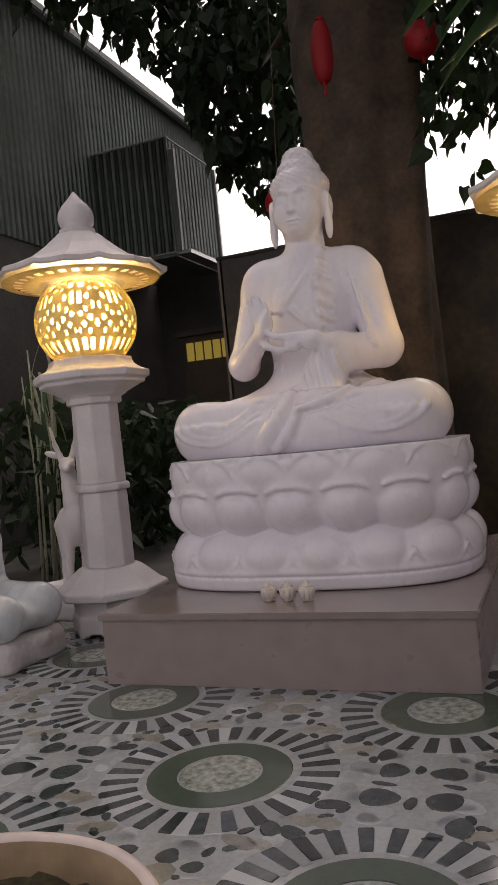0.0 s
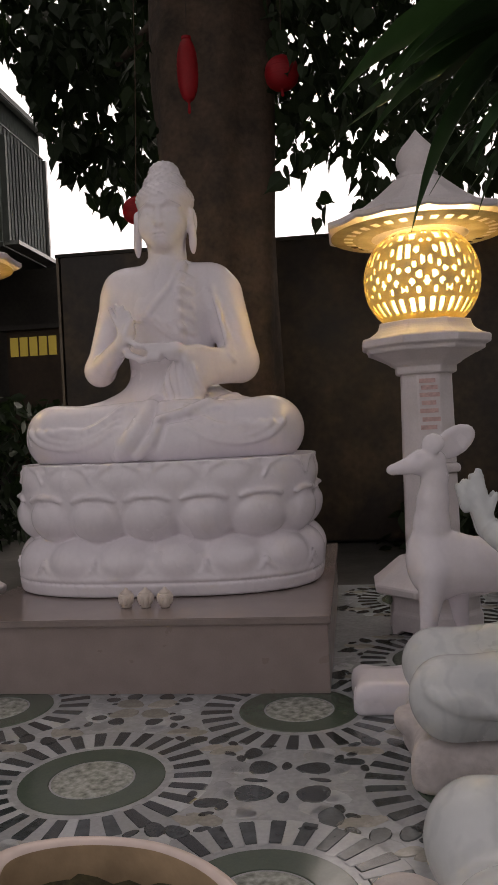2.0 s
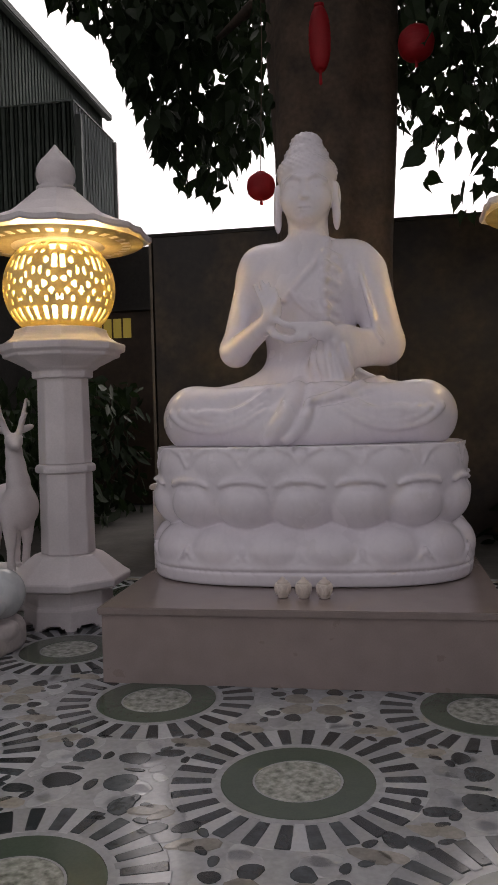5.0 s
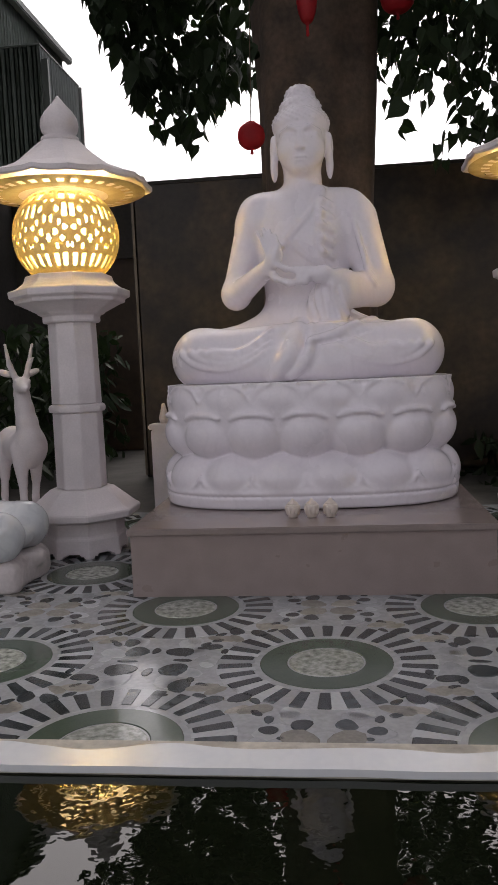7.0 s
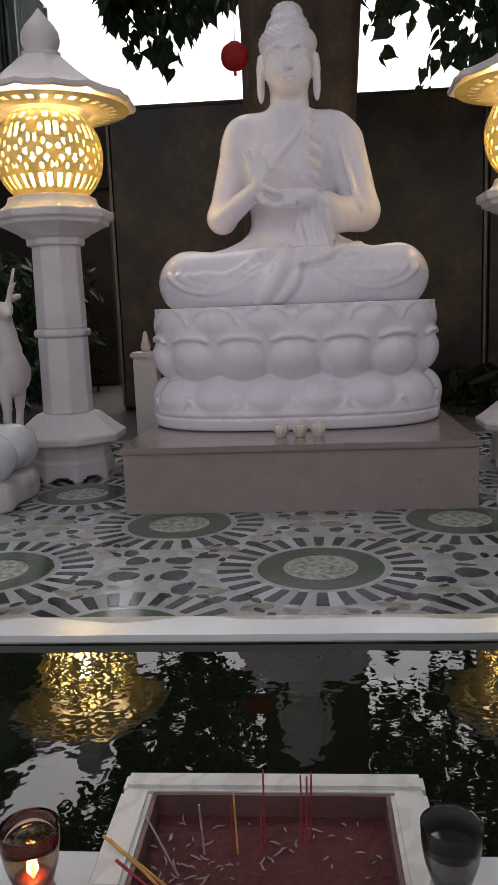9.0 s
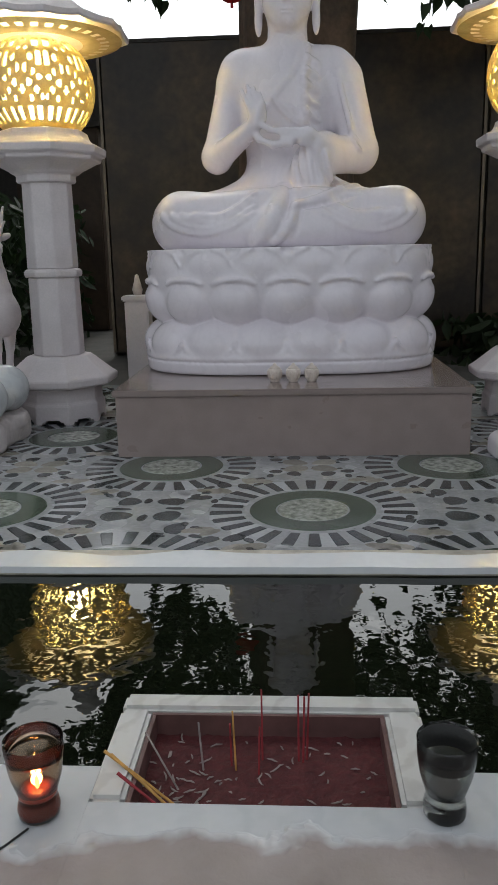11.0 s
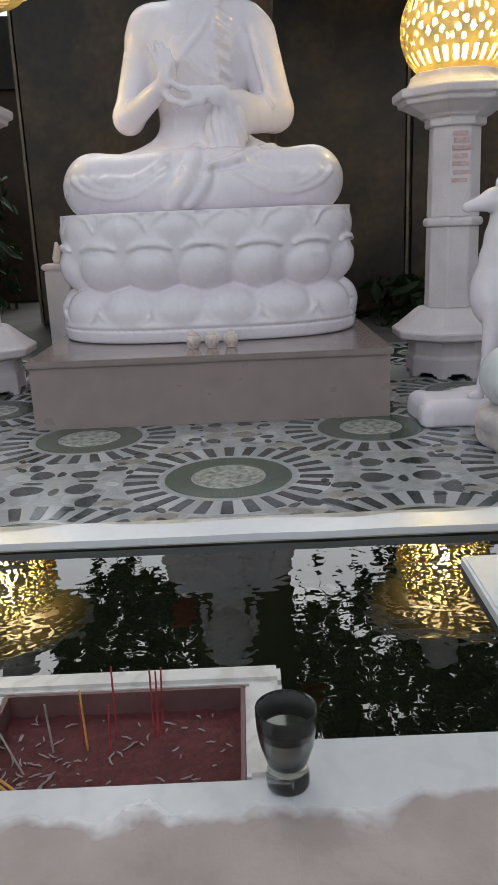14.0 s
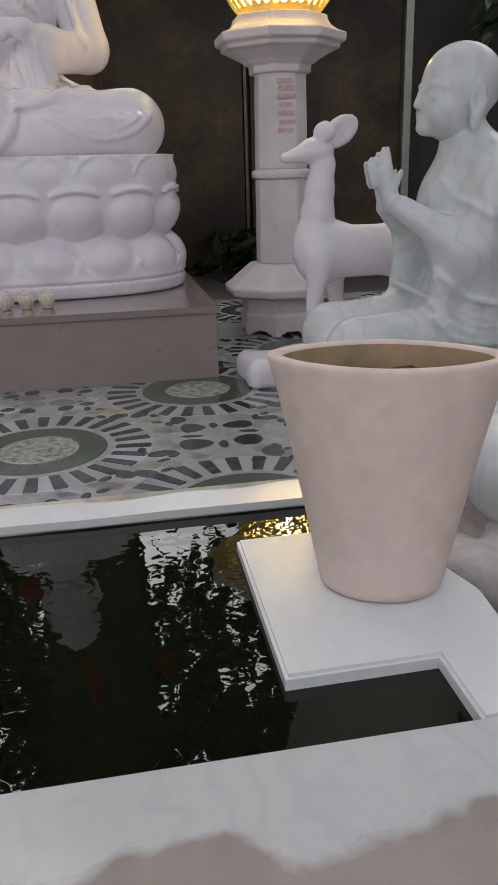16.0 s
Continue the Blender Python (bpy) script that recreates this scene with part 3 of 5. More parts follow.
def lotus_seat():
    lo, hi = (LX - 0.58, LY - 0.44, 0.19), (LX + 0.58, LY + 0.44, 0.66)
    c = Clay(lo, hi, 0.0056)
    c.field(lo, hi, tiered, 0.004)
    # lower tier: full round petals folded down, each with a thin raised border
    for px, py, nx, ny in super_outline(0.478, 0.334, 32, 2.9)[1::2]:
        ang = math.degrees(math.atan2(ny, nx))
        c.ball((LX + px - nx * 0.040, LY + py - ny * 0.040, 0.300), (0.076, 0.106, 0.088), (0, -8, ang), 0.014)
        c.ball((LX + px + nx * 0.010, LY + py + ny * 0.010, 0.322), (0.020, 0.050, 0.036), (0, -24, ang), 0.03)
        edge = []
        for u in np.linspace(-1, 1, 13):
            w = 0.092 * math.sin(u * math.pi / 2)
            out_by = 0.026 - 0.004 * u * u
            edge.append((LX + px - ny * w + nx * out_by, LY + py + nx * w + ny * out_by, 0.270 + 0.050 * (1 - math.cos(u * math.pi / 2)) ** 1.3))
        c.line(edge, 0.0032, k=0.009)
    ring = super_outline(0.512, 0.369, 90, 2.9)
    c.line([(LX + p[0], LY + p[1], 0.252) for p in ring] + [(LX + ring[0][0], LY + ring[0][1], 0.252)], 0.0035, k=0.004, cut=True)
    # upper tier: a back row that rises to the rim, and a cupped front row
    for i, (px, py, nx, ny) in enumerate(super_outline(0.480, 0.336, 32, 2.9)):
        ang = math.degrees(math.atan2(ny, nx))
        if i % 2:
            c.ball((LX + px - nx * 0.044, LY + py - ny * 0.044, 0.560), (0.068, 0.094, 0.066), (0, 6, ang), 0.008)
            for sgn in (-1, 1):
                c.line([(LX + px - ny * sgn * w + nx * o, LY + py + nx * sgn * w + ny * o, z) for w, o, z in ((0.020, 0.012, 0.614), (0.060, 0.009, 0.596), (0.084, 0.006, 0.560))], 0.004, 0.003, 0.007)
                c.ball((LX + px - ny * sgn * 0.094 + nx * 0.010, LY + py + nx * sgn * 0.094 + ny * 0.010, 0.606), (0.010, 0.013, 0.010), (0, 0, ang), 0.008, True)
        else:
            c.ball((LX + px - nx * 0.044, LY + py - ny * 0.044, 0.446), (0.074, 0.100, 0.080), (0, 10, ang), 0.009)
            c.ball((LX + px + nx * 0.008, LY + py + ny * 0.008, 0.456), (0.018, 0.046, 0.036), (0, 12, ang), 0.03)
            rim = []
            for u in np.linspace(-0.52, 0.52, 11):
                w = 0.092 * math.sin(u * math.pi / 2)
                o = 0.021 - 0.016 * u * u
                rim.append((LX + px - ny * w + nx * o, LY + py + nx * w + ny * o, 0.516 - 0.066 * (1 - math.cos(u * math.pi / 2)) ** 1.4))
            c.line(rim, 0.0030, k=0.012)
            c.ball((LX + px + nx * 0.025, LY + py + ny * 0.025, 0.517), (0.011, 0.026, 0.007), (0, 15, ang), 0.006)
            c.ball((LX + px + nx * 0.034, LY + py + ny * 0.034, 0.494), (0.006, 0.042, 0.010), (0, 10, ang), 0.012, True)
    where, p = c.window(lo, hi)
    c.f[where] = np.maximum(c.f[where], p[..., 2] - 0.616)
    c.f[where] = np.maximum(c.f[where], 0.2085 - p[..., 2])
    return c


seat = carved("lotus_seat", [lotus_seat()], WHITE)
tagged(seat, "white marble lotus seat with two tiers of carved petals", "lotus seat")


# ---------------------------------------------------------------- the seated figure
BX = CX - 0.010      # axis of the figure


def seated_buddha():
    c = Clay((BX - 0.52, 0.76, 0.60), (BX + 0.52, 1.42, 1.42), 0.0058)
    P = lambda x, y, z: (BX + x, y, z)
    D = lambda *xz: [(BX + x, z) for x, z in xz]
    # folded legs
    for s in (-1, 1):
        c.limb(P(s * 0.16, 1.17, 0.735), P(s * 0.362, 1.04, 0.700), 0.105, 0.090, 0.05)
        c.limb(P(s * 0.362, 1.02, 0.698), P(s * 0.06, 0.90, 0.675), 0.088, 0.070, 0.05)
        c.ball(P(s * 0.356, 1.02, 0.702), (0.094, 0.14, 0.094), k=0.05)
    c.ball(P(0, 1.03, 0.665), (0.36, 0.20, 0.085), k=0.05)
    c.ball(P(0, 1.16, 0.77), (0.22, 0.16, 0.12), k=0.05)
    for s in (-1, 1):
        c.limb(P(s * 0.36, 0.96, 0.735), P(s * 0.06, 0.94, 0.765), 0.055, 0.045, 0.05)
    # trunk of the body
    c.ball(P(0, 1.19, 0.86), (0.150, 0.120, 0.16), k=0.05)
    c.ball(P(0, 1.19, 1.03), (0.160, 0.120, 0.17), k=0.05)
    c.ball(P(0, 1.19, 1.15), (0.190, 0.113, 0.13), k=0.06)
    c.limb(P(-0.135, 1.20, 1.238), P(0.135, 1.20, 1.238), 0.058, 0.058, 0.06)
    c.limb(P(0, 1.195, 1.27), P(0, 1.18, 1.42), 0.064, 0.058, 0.04)
    # arms
    for s in (-1, 1):
        c.ball(P(s * 0.182, 1.20, 1.195), (0.060, 0.076, 0.085), k=0.04)
        c.limb(P(s * 0.192, 1.20, 1.17), P(s * 0.248, 1.165, 0.945), 0.056, 0.050, 0.025)
        c.ball(P(s * 0.250, 1.155, 0.930), (0.050, 0.058, 0.050), k=0.03)
    c.limb(P(-0.250, 1.15, 0.925), P(-0.118, 0.99, 1.00), 0.047, 0.030, 0.015)
    c.limb(P(0.250, 1.15, 0.925), P(0.10, 0.985, 0.950), 0.052, 0.036, 0.02)
    # the draped arm
    c.limb(P(0.20, 1.18, 1.18), P(0.252, 1.15, 0.955), 0.064, 0.060, 0.03)
    c.limb(P(0.252, 1.14, 0.925), P(0.13, 1.02, 0.900), 0.056, 0.050, 0.03)
    c.limb(P(0.12, 1.03, 0.94), P(0.10, 1.00, 0.79), 0.048, 0.040, 0.03)
    c.ball(P(0.06, 1.03, 0.86), (0.05, 0.06, 0.09), k=0.03)
    # hands: one raised, the other below it
    c.ball(P(-0.096, 0.968, 1.028), (0.030, 0.020, 0.040), (0, 25, 0), 0.012)
    for i, (dx, dz) in enumerate(((-0.022, 0.075), (-0.010, 0.085), (0.002, 0.078), (0.012, 0.06))):
        c.limb(P(-0.116 + 0.014 * i, 0.966, 1.045), P(-0.140 + 0.016 * i + dx * 0.4, 0.972, 1.045 + dz), 0.0092, 0.0072, 0.008)
    c.line([P(-0.085, 0.955, 1.01), P(-0.055, 0.945, 0.99), P(-0.02, 0.945, 0.983)], 0.011, 0.009, 0.008)
    c.ball(P(0.055, 0.958, 0.968), (0.046, 0.024, 0.030), (0, -15, 0), 0.015)
    for i in range(4):
        c.limb(P(0.035, 0.948, 0.987 - 0.013 * i), P(-0.025 + 0.004 * i, 0.943, 0.990 - 0.014 * i), 0.0092, 0.0074, 0.006)
    c.line([P(-0.118, 0.985, 1.00), P(-0.092, 0.964, 0.966), P(-0.045, 0.952, 0.944), P(0.01, 0.954, 0.950), P(0.05, 0.97, 0.968)], 0.012, 0.012, 0.012)
    c.line([P(-0.075, 0.956, 0.975), P(-0.04, 0.948, 0.964), P(0.0, 0.95, 0.968)], 0.006, 0.006, 0.006, True)
    # robe edge across the chest with its ruffled border, and soft folds
    c.draw(D((0.065, 1.29), (0.03, 1.20), (-0.03, 1.13), (-0.085, 1.06), (-0.10, 1.0)), 0.008, 0.007, 0.010, sink=0.003)
    c.draw(D((0.072, 1.285), (0.062, 1.20), (0.060, 1.10), (0.066, 1.02)), 0.010, 0.010, 0.012, sink=0.002)
    for i in range(5):
        z = 1.235 - 0.046 * i
        c.draw(D((0.064, z + 0.010), (0.092, z - 0.004), (0.108, z - 0.016)), 0.0065, 0.003, 0.010, sink=0.002)
        c.draw(D((0.068, z - 0.014), (0.094, z - 0.026), (0.104, z - 0.030)), 0.0028, 0.0015, 0.006, True)
    for i in range(4):
        c.draw(D((0.17 + 0.012 * i, 1.20 - 0.045 * i), (0.195 + 0.01 * i, 1.10 - 0.045 * i), (0.225 + 0.008 * i, 1.02 - 0.03 * i)), 0.005, 0.003, 0.010)
    for i in range(3):
        c.draw(D((-0.05 + 0.03 * i, 1.11 - 0.015 * i), (-0.01 + 0.022 * i, 1.06), (0.05, 1.015 + 0.01 * i)), 0.004, 0.003, 0.010)
    for i in range(3):
        c.draw(D((0.07 + 0.028 * i, 0.94 - 0.01 * i), (0.075 + 0.03 * i, 0.88), (0.085 + 0.035 * i, 0.82)), 0.006, 0.005, 0.010)
    c.draw(D((0.032, 0.95), (0.028, 0.88), (0.045, 0.82)), 0.008, 0.008, 0.008, True)
    # drapery of the legs: crescent folds on both thighs, a cloth that falls between them
    for s in (-1, 1):
        for i in range(4):
            c.draw(D((s * (0.415 - 0.035 * i), 0.726 - 0.002 * i), (s * (0.365 - 0.03 * i), 0.684 + 0.012 * i), (s * (0.28 - 0.02 * i), 0.664 + 0.018 * i), (s * (0.19 - 0.01 * i), 0.680 + 0.022 * i), (s * 0.105, 0.725 + 0.022 * i)), 0.0075, 0.004, 0.012)
    c.draw(D((-0.015, 0.80), (-0.03, 0.74), (-0.06, 0.68), (-0.11, 0.632)), 0.026, 0.014, 0.02, sink=0.012)
    c.draw(D((0.025, 0.795), (0.025, 0.73), (0.0, 0.672), (-0.045, 0.632)), 0.015, 0.012, 0.010, sink=0.003)
    c.draw(D((0.045, 0.74), (0.04, 0.69), (0.02, 0.645)), 0.005, 0.004, 0.006, True)
    c.draw(D((0.02, 0.745), (0.10, 0.765), (0.19, 0.805), (0.26, 0.825)), 0.006, 0.005, 0.02)
    c.draw(D((0.03, 0.735), (0.12, 0.748), (0.22, 0.775)), 0.005, 0.003, 0.010, True)
    where, p = c.window((BX - 0.52, 0.76, 0.60), (BX + 0.52, 1.42, 0.66))
    c.f[where] = np.maximum(c.f[where], 0.6165 - p[..., 2])
    P = lambda x, y, z: (CX - 0.006 + x, y, z)
    # the head, in finer clay
    h = Clay((CX - 0.135, 1.03, 1.30), (CX + 0.135, 1.33, 1.70), 0.0034)
    h.limb(P(0, 1.195, 1.29), P(0, 1.185, 1.40), 0.064, 0.058, 0.03)
    h.ball(P(0, 1.185, 1.470), (0.083, 0.098, 0.100), k=0.02)
    h.ball(P(0, 1.150, 1.422), (0.067, 0.076, 0.086), k=0.03)
    h.ball(P(0, 1.112, 1.358), (0.031, 0.028, 0.020), k=0.03)
    for s in (-1, 1):
        h.ball(P(s * 0.038, 1.118, 1.412), (0.031, 0.030, 0.038), k=0.03)
    # hair: a cap with fine curls that ends in a low band, and a stepped crown knot
    h.ball(P(0, 1.197, 1.518), (0.0925, 0.104, 0.072), k=0.003)
    h.ball(P(0, 1.200, 1.578), (0.068, 0.072, 0.046), k=0.010)
    h.ball(P(0, 1.200, 1.618), (0.050, 0.052, 0.044), k=0.012)
    h.middle, h.wide = CX - 0.006, 1.11
    golden = math.pi * (3 - math.sqrt(5))
    for c0, rr, n, low, dot in (((0, 1.197, 1.518), (0.0925, 0.104, 0.072), 420, -0.02, 0.0030), ((0, 1.20, 1.578), (0.068, 0.072, 0.046), 150, -0.2, 0.0028), ((0, 1.20, 1.618), (0.050, 0.052, 0.044), 100, -0.2, 0.0026)):
        for i in range(n):
            w = 1 - 2 * i / n
            if w < low:
                break
            q = math.sqrt(1 - w * w)
            a = golden * i
            h.ball(P(c0[0] + rr[0] * q * math.cos(a), c0[1] + rr[1] * q * math.sin(a), c0[2] + rr[2] * w), dot, k=0.006)
    # brow, lids, nose, mouth
    for s in (-1, 1):
        h.line([P(s * 0.010, 1.085, 1.476), P(s * 0.032, 1.086, 1.488), P(s * 0.062, 1.110, 1.474)], 0.0042, 0.0028, 0.014)
        h.ball(P(s * 0.033, 1.080, 1.467), (0.020, 0.006, 0.006), k=0.014, cut=True)
        h.ball(P(s * 0.034, 1.099, 1.456), (0.020, 0.0125, 0.0115), k=0.012)
        h.line([P(s * 0.015, 1.087, 1.4505), P(s * 0.034, 1.0855, 1.447), P(s * 0.054, 1.098, 1.4515)], 0.0015, 0.0012, 0.003, True)
    h.limb(P(0, 1.083, 1.474), P(0, 1.073, 1.420), 0.0050, 0.0080, 0.014)
    h.ball(P(0, 1.074, 1.414), (0.0135, 0.011, 0.0075), k=0.008)
    h.ball(P(0, 1.083, 1.385), (0.021, 0.010, 0.0052), k=0.006)
    h.ball(P(0, 1.085, 1.374), (0.017, 0.010, 0.0058), k=0.006)
    h.line([P(-0.022, 1.089, 1.3825), P(-0.010, 1.077, 1.3792), P(0, 1.075, 1.3790), P(0.010, 1.077, 1.3792), P(0.022, 1.089, 1.3825)], 0.0016, 0.0016, 0.003, True)
    # long ears
    for s in (-1, 1):
        h.ball(P(s * 0.089, 1.180, 1.440), (0.014, 0.028, 0.046), (8, 0, 0), 0.012)
        h.ball(P(s * 0.089, 1.168, 1.374), (0.0125, 0.016, 0.052), k=0.012)
        h.ball(P(s * 0.101, 1.170, 1.445), (0.006, 0.013, 0.026), k=0.006, cut=True)
    return [c, h]


buddha = carved("buddha_statue", seated_buddha(), WHITE)
tagged(buddha, "white marble seated buddha statue on a lotus seat", "statue")


# ---------------------------------------------------------------- stone lanterns
def lantern():
    top = new("stone_lantern")
    # foot with a scalloped lower edge
    bm = octagonal([(0.148, 0.026), (0.148, 0.07), (0.140, 0.078), (0.140, 0.13)])
    part("foot", bm, PINKWHITE, top)
    for k in range(8):
        bm = bmesh.new()
        w = 0.148 * math.tan(math.pi / 8)
        pts = [(-w, 0.03), (w, 0.03), (w, 0.0), (w * 0.72, 0.0), (w * 0.62, 0.012), (w * 0.5, 0.008), (w * 0.4, 0.018), (-w * 0.4, 0.018), (-w * 0.5, 0.008), (-w * 0.62, 0.012), (-w * 0.72, 0.0), (-w, 0.0)]
        f = [bm.verts.new((x, -0.148, z)) for x, z in pts]
        b = [bm.verts.new((x * 0.9, -0.120, z)) for x, z in pts]
        bm.faces.new(f)
        bm.faces.new(b[::-1])
        for i in range(len(pts)):
            j = (i + 1) % len(pts)
            bm.faces.new((f[i], b[i], b[j], f[j]))
        bmesh.ops.recalc_face_normals(bm, faces=bm.faces)
        bmesh.ops.rotate(bm, verts=bm.verts, cent=(0, 0, 0), matrix=Matrix.Rotation(k * math.pi / 4, 3, "Z"))
        part("toe", bm, PINKWHITE, top)
    part("flared_base", octagonal([(0.150, 0.13), (0.196, 0.142), (0.200, 0.168), (0.180, 0.182), (0.125, 0.232), (0.108, 0.246)]), PINKWHITE, top)
    part("lower_shaft", octagonal([(0.088, 0.246), (0.086, 0.53)]), PINKWHITE, top)
    part("shaft_ring", octagonal([(0.094, 0.53), (0.098, 0.536), (0.098, 0.552), (0.090, 0.560)]), PINKWHITE, top)
    part("upper_shaft", octagonal([(0.086, 0.56), (0.082, 0.864)]), PINKWHITE, top)
    part("capital", octagonal([(0.094, 0.858), (0.098, 0.863), (0.098, 0.884), (0.112, 0.890), (0.118, 0.897), (0.135, 0.906), (0.172, 0.926), (0.186, 0.930), (0.188, 0.944), (0.204, 0.950), (0.206, 0.975), (0.180, 0.984), (0.158, 1.000), (0.150, 1.012), (0.146, 1.030)]), PINKWHITE, top)
    # globe: a pierced shell
    nu, nv = 208, 64
    z0, z1, zc, rx, rz = 1.03, 1.325, 1.172, 0.192, 0.172
    def pierced(u, v):
        """A motif that repeats round the globe: bars, drops and small lozenges."""
        s = (u * 8) % 1.0
        m = abs(s - 0.5)
        t = v
        if 0.62 < t < 0.80 and abs(m - 0.09) < 0.045:
            return True
        if 0.84 < t < 0.93 and (abs(m - 0.16) - (t - 0.84) * 0.6) ** 2 < 0.0035:
            return True
        for a, b, ra, rb in ((0.30, 0.72, 0.075, 0.055), (0.24, 0.56, 0.06, 0.05), (0.42, 0.60, 0.05, 0.065), (0.40, 0.83, 0.055, 0.04), (0.11, 0.50, 0.07, 0.045),
                             (0.34, 0.44, 0.075, 0.05), (0.47, 0.37, 0.035, 0.06), (0.18, 0.37, 0.06, 0.045), (0.05, 0.29, 0.04, 0.04), (0.30, 0.28, 0.06, 0.045), (0.46, 0.93, 0.03, 0.03)):
            if ((m - a) / ra) ** 2 + ((t - b) / rb) ** 2 < 0.66:
                return True
        if 0.06 < t < 0.20 and ((s * 4) % 1.0 - 0.5) ** 2 < 0.045:
            return True
        return False
    bm = bmesh.new()
    grid = []
    for j in range(nv + 1):
        z = z0 + (z1 - z0) * j / nv
        r = rx * math.sqrt(max(0.05, 1 - ((z - zc) / rz) ** 2)) ** 0.8
        grid.append([bm.verts.new((r * math.cos(2 * math.pi * i / nu), r * math.sin(2 * math.pi * i / nu), z)) for i in range(nu)])
    for j in range(nv):
        for i in range(nu):
            if not pierced((i + 0.5) / nu, (j + 0.5) / nv):
                bm.faces.new((grid[j][i], grid[j][(i + 1) % nu], grid[j + 1][(i + 1) % nu], grid[j + 1][i]))
    bmesh.ops.delete(bm, geom=[v for v in bm.verts if not v.link_faces], context="VERTS")
    bmesh.ops.smooth_vert(bm, verts=[v for v in bm.verts if v.is_boundary and z0 + 0.01 < v.co.z < z1 - 0.01], factor=0.5, use_axis_x=True, use_axis_y=True, use_axis_z=True)
    bmesh.ops.solidify(bm, geom=list(bm.faces), thickness=0.010)
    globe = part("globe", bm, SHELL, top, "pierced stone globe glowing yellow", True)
    part("bulb", turned([(0.012, 1.045), (0.02, 1.06), (0.034, 1.10), (0.036, 1.125), (0.026, 1.152), (0.008, 1.162)], 20), BULB, globe, "lit warm bulb", True)
    part("liner", turned([(0.10, 1.032), (0.135, 1.06), (0.158, 1.11), (0.166, 1.17), (0.158, 1.235), (0.135, 1.285), (0.118, 1.31)], 40, cap_low=False, cap_high=False), LINER, globe, "frosted inner liner", True)
    # roof: an eight-sided hat over a slotted soffit
    sides = 8
    def ring8(w, z, lift=0.0, n=8):
        out = []
        for k in range(n * sides):
            a = 2 * math.pi * k / (n * sides) + math.pi / 8
            u = abs(((a - math.pi / 8) % (math.pi / 4)) / (math.pi / 4) - 0.5) * 2
            r = w / math.cos(((a + math.pi / 8 - math.pi / 8) % (math.pi / 4)) - math.pi / 8)
            out.append((r * math.cos(a + math.pi / 8), r * math.sin(a + math.pi / 8), z + lift * u ** 3))
        return out
    rows = [ring8(0.296, 1.336, 0.012), ring8(0.302, 1.342, 0.012), ring8(0.302, 1.356, 0.012), ring8(0.255, 1.374, 0.008), ring8(0.19, 1.405), ring8(0.135, 1.448), ring8(0.088, 1.492), ring8(0.076, 1.504)]
    inner = [ring8(0.07, 1.485), ring8(0.13, 1.432), ring8(0.185, 1.392), ring8(0.25, 1.360, 0.008), ring8(0.296, 1.336, 0.012)]
    bm = rings(bmesh.new(), rows, False, True)
    rings(bm, inner, True, False)
    bmesh.ops.remove_doubles(bm, verts=bm.verts, dist=0.0004)
    bmesh.ops.recalc_face_normals(bm, faces=bm.faces)
    roof = part("roof", bm, PINKWHITE, top, "pale eight-sided stone roof")
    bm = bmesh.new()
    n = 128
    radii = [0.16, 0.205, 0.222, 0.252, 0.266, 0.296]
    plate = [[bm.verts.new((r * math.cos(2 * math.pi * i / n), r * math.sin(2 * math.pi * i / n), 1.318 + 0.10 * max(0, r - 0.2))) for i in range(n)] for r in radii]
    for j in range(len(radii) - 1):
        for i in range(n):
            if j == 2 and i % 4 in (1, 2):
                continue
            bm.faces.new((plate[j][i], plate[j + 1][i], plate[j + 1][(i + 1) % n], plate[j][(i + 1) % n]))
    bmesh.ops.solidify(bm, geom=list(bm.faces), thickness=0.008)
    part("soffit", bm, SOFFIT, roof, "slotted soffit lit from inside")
    part("finial", turned([(0.062, 1.502), (0.068, 1.508), (0.068, 1.522), (0.054, 1.530), (0.064, 1.545), (0.069, 1.566), (0.065, 1.590), (0.050, 1.615), (0.027, 1.640), (0.010, 1.662), (0.002, 1.672)], 32), PINKWHITE, top, "", True)
    return top


LANTERNS = ((-0.928, 1.13), (0.815, 1.15))
lamp = lantern()
lamp.matrix_basis = pose(*LANTERNS[0], 0)
tagged(lamp, "pale eight-sided stone garden lantern with a lit pierced globe", "lantern", "stone lanterns")
twin = copy_thing(lamp, pose(*LANTERNS[1], 0))
tagged(twin, "pale stone garden lantern with red writing on its shaft, lit")
for k, z in enumerate((0.834, 0.812, 0.788, 0.762, 0.736, 0.708, 0.682)):
    boxed("writing_bar", (-0.030 + 0.006 * (k % 2), 0.022 + 0.006 * (k % 3), -0.0875, -0.0825, z - 0.008, z + 0.006), REDMARK, twin)
for x, y in LANTERNS:
    bulb = new("lantern_light", bpy.data.lights.new("lantern_light", "POINT"))
    bulb.data.energy, bulb.data.color, bulb.data.shadow_soft_size = LAMP, (1.0, 0.83, 0.43), 0.04
    bulb.location = (x, y, 1.19)


